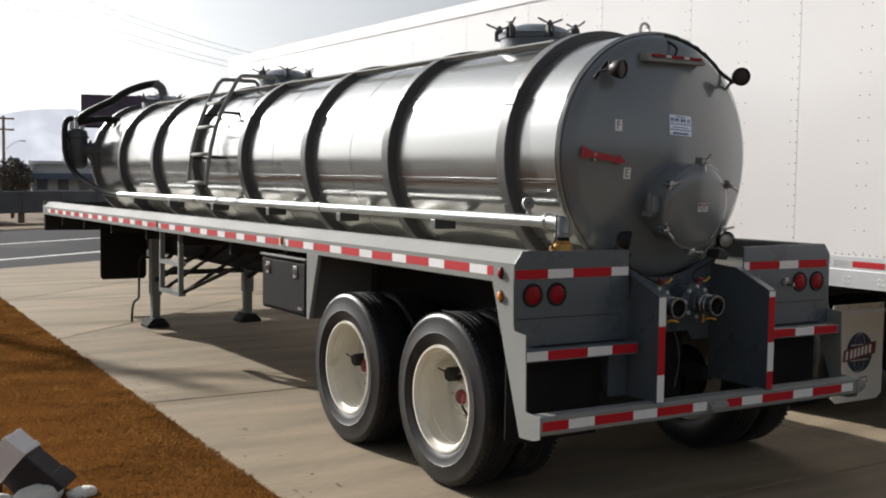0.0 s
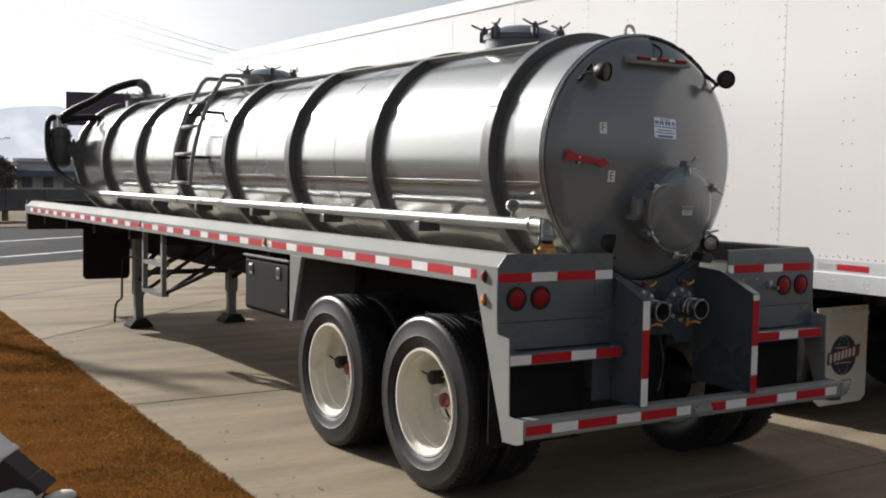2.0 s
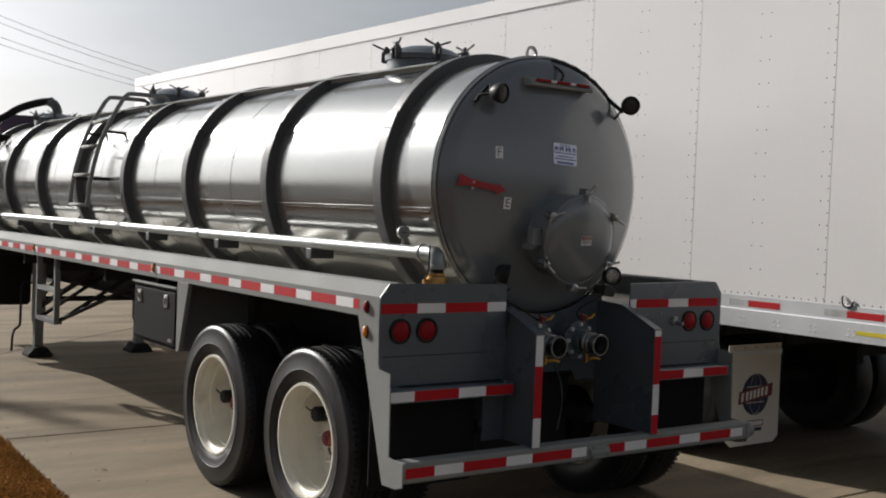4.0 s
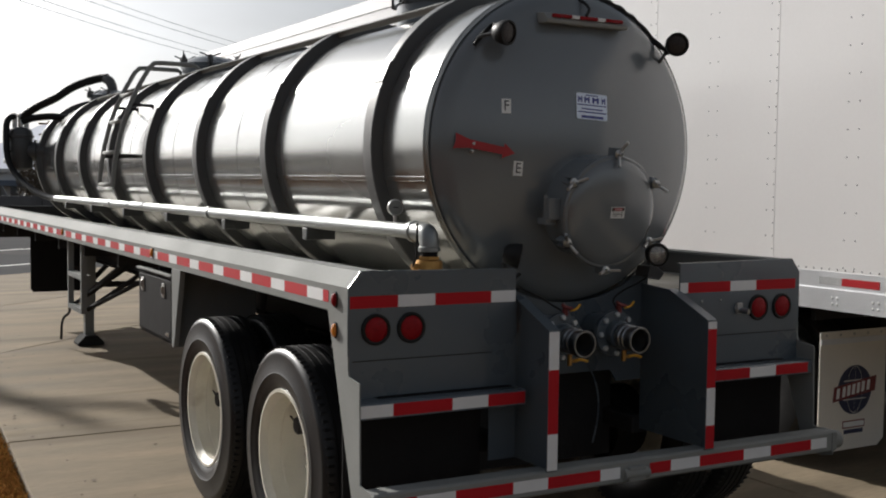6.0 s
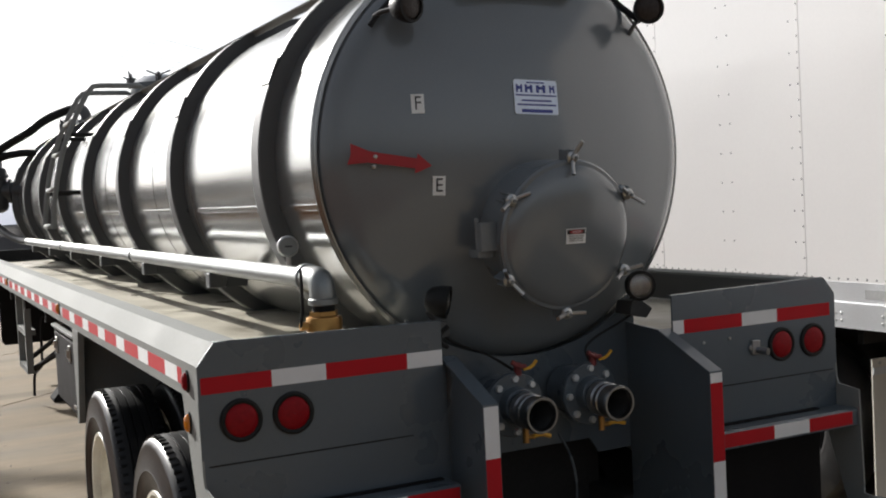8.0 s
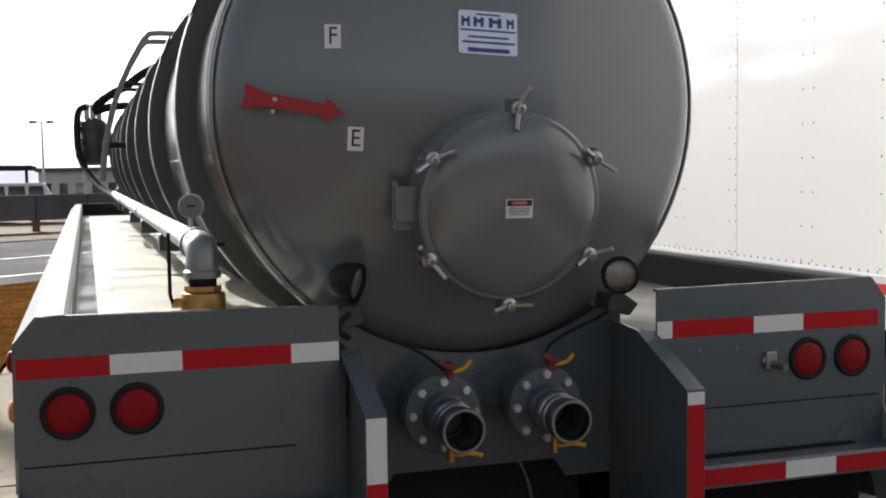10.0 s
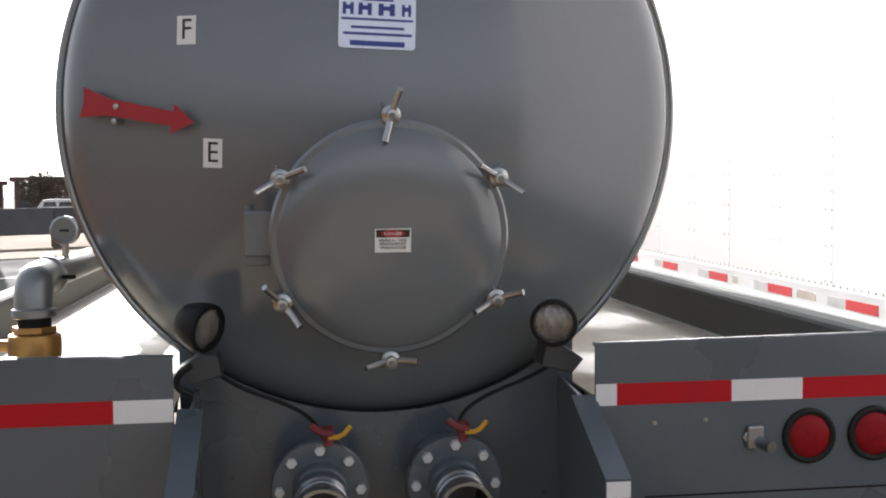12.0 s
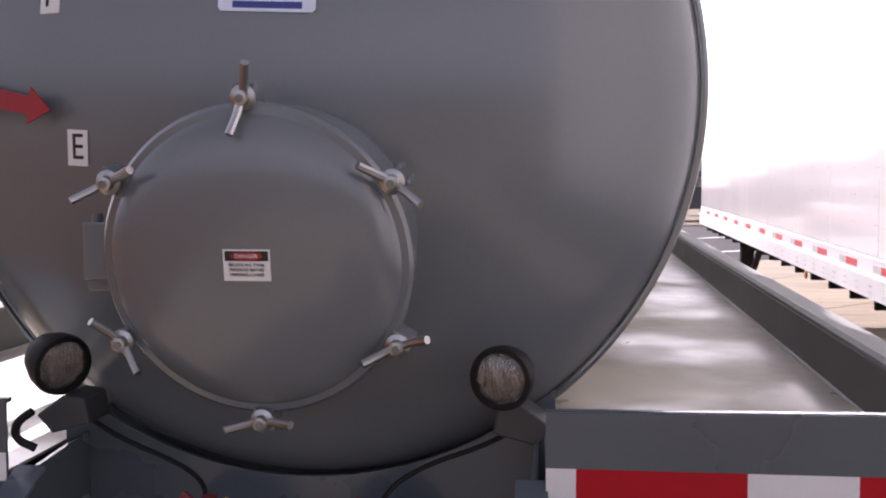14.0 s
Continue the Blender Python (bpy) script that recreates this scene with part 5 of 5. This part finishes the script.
gl.new(gg.outputs["Random Per Island"], gr.inputs["Fac"])
gtc, gno, gmx = gn.new("ShaderNodeTexCoord"), gn.new("ShaderNodeTexNoise"), gn.new("ShaderNodeMixRGB")
gno.inputs["Scale"].default_value, gno.inputs["Detail"].default_value = 2.6, 8
gl.new(gtc.outputs["Object"], gno.inputs["Vector"])
gmr = gn.new("ShaderNodeMapRange")
gmr.inputs["From Min"].default_value, gmr.inputs["From Max"].default_value, gmr.inputs["To Min"].default_value, gmr.inputs["To Max"].default_value = 0.3, 0.7, 0.55, 1.3
gl.new(gno.outputs["Fac"], gmr.inputs["Value"])
gmx.blend_type = "MULTIPLY"
gmx.inputs["Fac"].default_value = 1
gl.new(gr.outputs["Color"], gmx.inputs["Color1"])
gl.new(gmr.outputs["Result"], gmx.inputs["Color2"])
gl.new(gmx.outputs["Color"], gn["Principled BSDF"].inputs["Base Color"])
gtr, gms = gn.new("ShaderNodeBsdfTranslucent"), gn.new("ShaderNodeMixShader")
gms.inputs["Fac"].default_value = 0.45
gl.new(gmx.outputs["Color"], gtr.inputs["Color"])
gl.new(gn["Principled BSDF"].outputs["BSDF"], gms.inputs[1])
gl.new(gtr.outputs["BSDF"], gms.inputs[2])
gl.new(gms.outputs["Shader"], gn["Material Output"].inputs["Surface"])
gn["Principled BSDF"].inputs["Roughness"].default_value = 1.0
gn["Principled BSDF"].inputs["Specular IOR Level"].default_value = 0.0
me.materials.append(gm_)
tagged(new("dry_grass", me), "short dry orange-brown lawn grass", "grass", kind="stuff")

# dead leaves and grit along the lawn's edge
bm = B()
rnd = random.Random(21)
for k in range(90):
    y = -1.0 + 11.0 * rnd.random()
    x = lawn_x(y) + 0.05 + abs(rnd.gauss(0, 0.35))
    a, r = rnd.random() * 6.28, 0.006 + 0.012 * rnd.random()
    z = gz(y) + 0.004
    vs = [bm.verts.new((x + r * math.cos(a + b) * f, y + r * math.sin(a + b) * f, z + h)) for b, f, h in ((0, 1.4, 0.006), (1.6, 0.7, 0.0), (3.14, 1.2, 0.004), (4.7, 0.8, 0.001))]
    bm.faces.new(vs)
solo("leaf_litter", bm, "bark", "small dead leaves and grit on the concrete", "litter", kind="stuff")

# flood light and rocks at the lawn's corner
FL = Vector((-3.50, 1.77, gz(1.77)))
flood = thing("flood_light", FL, "dark bronze ground flood light tilted upwards on the lawn", "flood light")
q = Matrix.Translation((-3.525, 1.75, 0.146)) @ Matrix.Rotation(radians(-31), 4, "Z") @ Matrix.Rotation(radians(41), 4, "Y")
bm = B()
box(bm, 0.0, 0.285, -0.12, 0.12, -0.105, 0.105, q, 0.008)
box(bm, 0.18, 0.29, -0.125, 0.125, 0.09, 0.112, q, 0.004)
part("lamp_housing", bm, "lampgrey", flood)
bm = B()
box(bm, -0.035, 0.004, -0.13, 0.13, -0.115, 0.115, q, 0.004)
box(bm, -0.15, -0.035, -0.125, -0.118, -0.11, 0.108, q, 0.002)
box(bm, -0.15, -0.035, 0.118, 0.125, -0.11, 0.108, q, 0.002)
box(bm, -0.15, -0.035, -0.118, 0.118, 0.10, 0.108, q, 0.002)
part("lamp_visor", bm, "lampface", flood, "pale front frame with side shields")
bm = B()
rod(bm, FL + Vector((0.15, -0.08, 0)), q @ Vector((0.20, 0, -0.08)), 0.028)
rod(bm, FL + Vector((-0.14, 0.05, 0)), FL + Vector((-0.14, 0.05, 0.17)), 0.03)
part("stake", bm, "lampgrey", flood)


def rock(x, y, r, seed, squash):
    bm = B()
    bmesh.ops.create_icosphere(bm, subdivisions=3, radius=r)
    for vt in bm.verts:
        k = 1 + 0.28 * noise.noise(vt.co * (2.2 / r) * 0.35 + Vector((seed, 0, 0))) + 0.10 * noise.noise(vt.co * (6 / r) * 0.35 + Vector((0, seed, 0)))
        vt.co = Vector((vt.co.x * k * 1.25, vt.co.y * k, vt.co.z * k * squash))
    bmesh.ops.transform(bm, matrix=Matrix.Translation((x, y, gz(y) + r * squash * 0.55)), verts=bm.verts)
    for f in bm.faces:
        f.smooth = True
    solo("rock", bm, "rock", "rounded white landscape rock beside the flood light", "rock", group="white rocks")


for x, y, r, s, sq in ((-3.459, 1.57, 0.105, 1.3, 0.72), (-3.215, 1.57, 0.07, 4.1, 0.6), (-3.66, 1.62, 0.07, 7.7, 0.7), (-3.42, 1.33, 0.085, 9.2, 0.5)):
    rock(x, y, r, s, sq)


# ---- across the road ----
def far(az, d, ex=-1.285, ey=-2.924):
    """x, y at d metres from the walk, az degrees to the left of +y."""
    return ex - d * math.sin(radians(az)), ey + d * math.cos(radians(az))


GF = gz(40)
BS = 0.55  # slope of the far verge


def by_(x, off=0.0):
    return 39.3 + BS * x + off


bm = B()
strip(bm, verge_y, lambda x: verge_y(x) + 9, -60, 60, 0.0, 3)
solo("verge", bm, "soil", "dry weedy verge beyond the road", "verge", kind="structure")
fence = thing("barrier_fence", (0, by_(0), GF), "weathered barrier fence of wide grey beams on wooden posts", "fence")
x = -20.0
while x < 24:
    y = by_(x)
    bm = B()
    box(bm, x - 0.13, x + 0.13, y - 0.13, y + 0.13, GF - 0.05, GF + 1.26, None, 0.01)
    part("post", bm, "wood", fence)
    bm = B()
    mm = Matrix.Translation((x, y - 0.2, GF)) @ Matrix.Rotation(math.atan(BS), 4, "Z")
    L = 1.72 * math.hypot(1, BS) - 0.02
    box(bm, 0, L, -0.06, 0.06, 0.40, 1.28, mm, 0.03)
    part("beam", bm, "fencegrey", fence)
    x += 1.72


def car(x, y, yaw, mat, label, length=4.9, height=1.75):
    t = thing("parked_car", (x, y, GF), label, "car", group="cars across the road")
    m = Matrix.Translation((x, y, GF)) @ Matrix.Rotation(radians(yaw), 4, "Z")
    h, l = height, length / 2
    bm = B()
    prism(bm, [(-l, 0.35), (-l, 0.95), (-l * 0.92, 1.05), (l * 0.42, 1.08), (l * 0.95, 0.92), (l, 0.7), (l, 0.35)], "y", -0.92, 0.92, 0.05)
    prism(bm, [(-l * 0.93, 1.04), (-l * 0.80, h - 0.04), (-l * 0.72, h), (l * 0.12, h), (l * 0.22, h - 0.05), (l * 0.48, 1.06)], "y", -0.78, 0.78, 0.04)
    bmesh.ops.transform(bm, matrix=m, verts=bm.verts)
    part("car_body", bm, mat, t)
    for s in (-1, 1):
        for a, b in ((-0.80, -0.52), (-0.49, -0.18), (-0.15, 0.14)):
            bm = B()
            prism(bm, [(l * a, 1.12), (l * b, 1.12), (l * (b - 0.02), h - 0.14), (l * (a + 0.03), h - 0.14)], "y", s * 0.775, s * 0.79)
            bmesh.ops.transform(bm, matrix=m, verts=bm.verts)
            part("side_window", bm, "glass", t)
        for wx in (-0.62, 0.62):
            bm = B()
            lathe(bm, [(0.001, 0.11), (0.2, 0.11), (0.22, 0.08), (0.34, 0.1), (0.34, -0.1)], m @ along((l * wx, s * 0.84, 0.34), (l * wx, s * 3, 0.34)), 20)
            part("wheel", bm, "rubber", t)
    bm = B()
    prism(bm, [(l * 0.235, h - 0.12), (l * 0.26, h - 0.12), (l * 0.47, 1.11), (l * 0.445, 1.11)], "y", -0.68, 0.68)
    bmesh.ops.transform(bm, matrix=m, verts=bm.verts)
    part("windscreen", bm, "glass", t)


for az, d, yaw, mat, lab, tall in ((-2.7, 47, 180, "cardark", "dark parked car beyond the fence", 1.72), (3.86, 52, 180, "carwhite", "white parked estate car beyond the fence", 1.72),
                                   (6.2, 54, 178, "cardark", "dark parked car beyond the fence", 1.5), (9.2, 60, 2, "carwhite", "white parked car beyond the fence", 1.5), (16.5, 52, 0, "cardark", "dark parked car beyond the fence", 1.6)):
    cx, cy = far(az, d)
    car(cx, cy, yaw, mat, lab, height=tall)


def building(az0, az1, d, h, mat, label, wins, roof="facade2", name="warehouse", eye=(-1.285, -2.924), awning=False):
    x0, y0 = far(az0, d, *eye)
    x1, y1 = far(az1, d, *eye)
    t = thing(name, ((x0 + x1) / 2, (y0 + y1) / 2, GF), label, "building")
    ln = math.hypot(x1 - x0, y1 - y0)
    m = Matrix.Translation((x0, y0, GF)) @ Matrix.Rotation(math.atan2(y1 - y0, x1 - x0), 4, "Z")
    bm = B()
    box(bm, 0, ln, 0, 14, -0.1, h, m)
    part("wall", bm, mat, t)
    bm = B()
    box(bm, -0.3, ln + 0.3, -0.5, 14.2, h, h + 0.35, m)
    part("roof", bm, roof, t)
    if awning:
        bm = B()
        box(bm, 0, ln, -1.6, -0.02, h * 0.56, h * 0.74, m)
        part("awning", bm, "awning", t)
    for i in range(wins):
        a = ln * (i + 0.25) / wins
        bm = B()
        box(bm, a, a + ln / wins * 0.5, -0.06, 0.0, h * 0.25, h * 0.62, m)
        part("window", bm, "glass", t)


W0, W1 = (-4.75, -4.81), (-0.46, -2.508)
building(-11.32, -15.2, 118, 3.46, "facade", "long pale warehouse across the road", 4, "facade", eye=W0, awning=True)
building(-6.6, -11.27, 116, 3.04, "facade", "low pale warehouse across the road", 6, "facade", eye=W0, awning=True)
building(2.1, -3.3, 108, 2.82, "facade", "low grey warehouse across the road", 7)
building(13.4, 7.85, 88, 2.8, "facade2", "brown flat-roofed building across the road", 5, eye=W1)
building(26, 13.9, 96, 2.6, "facade2", "dark brown building across the road", 6, eye=W1)
building(-26, -44, 120, 4.5, "facade", "pale warehouse behind the box trailer", 8)
bx0, by0 = far(10.38, 91, *W1)
bm = B()
box(bm, bx0 - 0.65, bx0 + 0.65, by0 - 0.5, by0 + 0.5, GF + 3.15, GF + 3.65, None, 0.04)
solo("roof_unit", bm, "under", "dark air conditioning unit on a flat roof", "roof unit")
# open carport
cx, cy = -5.89, 57.3
cp = thing("carport", (cx, cy, GF), "flat dark carport roof on slim posts", "carport")
bm = B()
box(bm, cx - 0.5, cx + 2.2, cy, cy + 5, GF + 2.42, GF + 2.64)
part("roof", bm, "under", cp)
for dx in (-0.3, 1.9):
    bm = B()
    rod(bm, (cx + dx, cy + 0.2, GF), (cx + dx, cy + 0.2, GF + 2.42), 0.08)
    part("post", bm, "under", cp)


def light_pole(az, d, h, heads=2, eye=(-1.285, -2.924)):
    x, y = far(az, d, *eye)
    t = thing("light_pole", (x, y, GF), "slim grey car-park light pole", "light pole", group="light poles across the road")
    bm = B()
    rod(bm, (x, y, GF), (x, y, GF + h), 0.10, 10, 0.06)
    part("pole", bm, "alu", t)
    for s in ((-1, 1) if heads == 2 else (1,)):
        bm = B()
        box(bm, min(x, x + s * 0.5), max(x, x + s * 0.5), y - 0.04, y + 0.04, GF + h - 0.06, GF + h)
        box(bm, x + s * 0.5 - 0.22, x + s * 0.5 + 0.22, y - 0.15, y + 0.15, GF + h - 0.1, GF + h + 0.06, None, 0.02)
        part("lamp_head", bm, "under", t)


for az, d, h, k, eye in ((1.8, 72, 5.5, 2, (-1.285, -2.924)), (-0.03, 105, 4.35, 1, (-1.285, -2.924)), (8.88, 74, 7.0, 2, W1), (9.5, 130, 5.9, 1, W1), (6.48, 120, 4.7, 1, W1), (7.0, 150, 5.0, 1, W1)):
    light_pole(az, d, h, k, eye)

# far utility pole with a street lamp
ux0, uy0 = far(-10.06, 130, *W0)
t = thing("utility_pole", (ux0, uy0, GF), "far utility pole with two cross arms and a street lamp", "utility pole", group="utility poles")
bm = B()
rod(bm, (ux0, uy0, GF - 0.2), (ux0, uy0, GF + 8.9), 0.2, 10, 0.14)
part("pole", bm, "wood", t)
for z in (8.6, 7.4):
    bm = B()
    box(bm, ux0 - 1.1, ux0 + 1.1, uy0 - 0.25, uy0 - 0.1, GF + z - 0.1, GF + z + 0.1)
    part("cross_arm", bm, "wood", t)
bm = B()
tube(bm, [(ux0, uy0, GF + 4.9), (ux0 + 0.9, uy0, GF + 5.9), (ux0 + 1.8, uy0, GF + 6.2)], 0.06, 6, 1)
box(bm, ux0 + 1.6, ux0 + 2.3, uy0 - 0.15, uy0 + 0.15, GF + 6.1, GF + 6.3, None, 0.03)
part("lamp_arm", bm, "alu", t)

# billboard
t = thing("billboard", (20.2, 82.7, GF), "dark purple roadside billboard on a steel post", "billboard")
q = Matrix.Translation((20.2, 82.7, 0)) @ Matrix.Rotation(radians(-15), 4, "Z")
bm = B()
box(bm, -3.6, 3.6, -0.2, 0.2, 6.2, 8.7, q, 0.03)
part("board", bm, material("billboard_print", (0.07, 0.045, 0.09), 0.5, 0, 0.5, 0.6, 5, dirt=(0.16, 0.07, 0.05), dirt_at=0.6), t)
bm = B()
box(bm, -3.65, 3.65, -0.26, 0.26, 6.1, 6.22, q)
box(bm, -0.25, 0.25, -0.2, 0.2, GF, 6.1, q)
part("support", bm, "under", t)

# utility poles and power lines
P1, P2 = Vector((-8.15, 27.65, GF)), Vector((33.4, 78.1, GF))
for P in (P1, P2):
    t = thing("utility_pole", P, "tall weathered wooden utility pole with a cross arm", "utility pole", group="utility poles")
    bm = B()
    rod(bm, P - Vector((0, 0, 0.3)), P + Vector((0, 0, 11.7)), 0.17, 14, 0.12)
    part("pole", bm, "wood", t)
    bm = B()
    q = Matrix.Translation(P + Vector((0, 0, 11.1))) @ Matrix.Rotation(math.atan2(39.2, 31.1) + math.pi / 2, 4, "Z")
    box(bm, -1.2, 1.2, -0.06, 0.06, -0.07, 0.07, q, 0.01)
    part("cross_arm", bm, "wood", t)
lines = thing("power_lines", P1 + Vector((0, 0, 10)), "thin black overhead power lines", "power lines")
side = Vector((-39.2, 31.1, 0)).normalized()
for o, z in ((0.1, 11.2), (0.0, 10.85), (0.1, 10.25), (0.0, 9.9)):
    for a, b, r0, r1 in ((P1, P2, -0.4, 0.4), (P1 - (P2 - P1), P1, 0.4, -0.4)):
        pts = []
        for i in range(17):
            k = i / 16
            pts.append(a.lerp(b, k) + side * o + Vector((0, 0, z + r0 + (r1 - r0) * k - 4 * k * (1 - k))))
        bm = B()
        tube(bm, pts, 0.011, 5)
        part("wire", bm, "hose", lines)


# small tree by the road
def tree(x, y, h, spread, seed, label):
    rnd = random.Random(seed)
    t = thing("tree", (x, y, GF), label, "tree")
    bm = B()
    tube(bm, [(x, y, GF - 0.1), (x + 0.05, y, GF + h * 0.35), (x - 0.04, y, GF + h * 0.7), (x, y, GF + h * 0.95)], 0.09, 8, 1)
    for k in range(14):
        a, z = rnd.random() * 6.28, h * (0.35 + 0.5 * rnd.random())
        r = spread * (0.5 + 0.4 * rnd.random())
        tube(bm, [(x, y, GF + z), (x + r * 0.5 * math.cos(a), y + r * 0.5 * math.sin(a), GF + z + 0.25), (x + r * math.cos(a), y + r * math.sin(a), GF + z + 0.6)], 0.025, 5)
    part("trunk", bm, "bark", t)
    vs, fs = [], []
    for k in range(1700):
        while True:
            p = Vector((rnd.uniform(-1, 1), rnd.uniform(-1, 1), rnd.uniform(-1, 1)))
            if 0.15 < p.length < 1 and noise.noise(p * 2.3 + Vector((seed, 0, 0))) > -0.22:
                break
        c = Vector((x + p.x * spread, y + p.y * spread, GF + h * 0.66 + p.z * h * 0.38))
        u = Vector((rnd.uniform(-1, 1), rnd.uniform(-1, 1), rnd.uniform(-1, 1))).normalized() * 0.09
        w = u.cross(Vector((rnd.uniform(-1, 1), rnd.uniform(-1, 1), rnd.uniform(-1, 1)))).normalized() * 0.05
        i = len(vs)
        vs += [c - u, c + w, c + u, c - w]
        fs.append((i, i + 1, i + 2, i + 3))
    me = bpy.data.meshes.new("crown")
    me.from_pydata([tuple(p) for p in vs], [], fs)
    me.materials.append(M["leaf"])
    o = new("crown", me)
    o.parent = t
    o.location = -t.location


tree(5.18, 49.3, 2.7, 0.95, 3, "small dark roadside tree")
tree(*far(12.1, 70, *W1), 3.1, 1.3, 8, "dark shrubby tree before a brown building")
tree(*far(7.2, 86, *W1), 2.6, 0.9, 12, "dark shrubby tree before a brown building")

# mountains; distance haze is painted in as a pale surface glow
bm = B()
cols = []
for i in range(181):
    az = 70 - i * 0.75
    d = 3600
    x, y = far(az, d, -3.0, -3.5)
    el = 0.35 + 0.5 * (0.5 + 0.5 * math.sin(i * 0.07 + 1.2)) + 2.8 * math.exp(-((az + 12.3) / 6.0) ** 2) + 1.8 * math.exp(-((az + 28.8) / 7.0) ** 2)
    el += 0.55 * noise.noise(Vector((i * 0.13, 0.3, 0))) + 0.22 * noise.noise(Vector((i * 0.47, 2.3, 0)))
    top = d * math.tan(radians(max(0.4, el)))
    col = []
    for j in range(7):
        k = j / 6
        rr = 1 + 0.05 * (k - 0.5) + 0.012 * noise.noise(Vector((i * 0.4, j * 0.9, 4)))
        col.append(bm.verts.new((-3 + (x + 3) * rr, -3.5 + (y + 3.5) * rr, -30 + (top + 30) * k)))
    cols.append(col)
for a, b in zip(cols, cols[1:]):
    for j in range(6):
        bm.faces.new((a[j], b[j], b[j + 1], a[j + 1]))
mt = bpy.data.materials.new("glowing_haze_mountains")
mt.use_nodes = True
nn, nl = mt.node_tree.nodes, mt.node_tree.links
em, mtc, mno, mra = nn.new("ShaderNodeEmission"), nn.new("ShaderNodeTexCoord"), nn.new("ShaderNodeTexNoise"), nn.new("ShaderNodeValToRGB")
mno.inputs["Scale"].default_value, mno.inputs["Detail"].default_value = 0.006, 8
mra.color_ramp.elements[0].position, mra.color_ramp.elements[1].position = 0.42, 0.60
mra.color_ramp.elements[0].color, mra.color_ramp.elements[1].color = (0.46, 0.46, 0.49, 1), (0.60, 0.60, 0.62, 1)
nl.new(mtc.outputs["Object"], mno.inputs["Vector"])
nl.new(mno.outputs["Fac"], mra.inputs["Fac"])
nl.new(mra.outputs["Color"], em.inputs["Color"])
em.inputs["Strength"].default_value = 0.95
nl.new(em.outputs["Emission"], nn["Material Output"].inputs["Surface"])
solo("backdrop", bm, mt, "far snow-covered mountains, haze painted as a pale glow", "mountains", kind="structure")
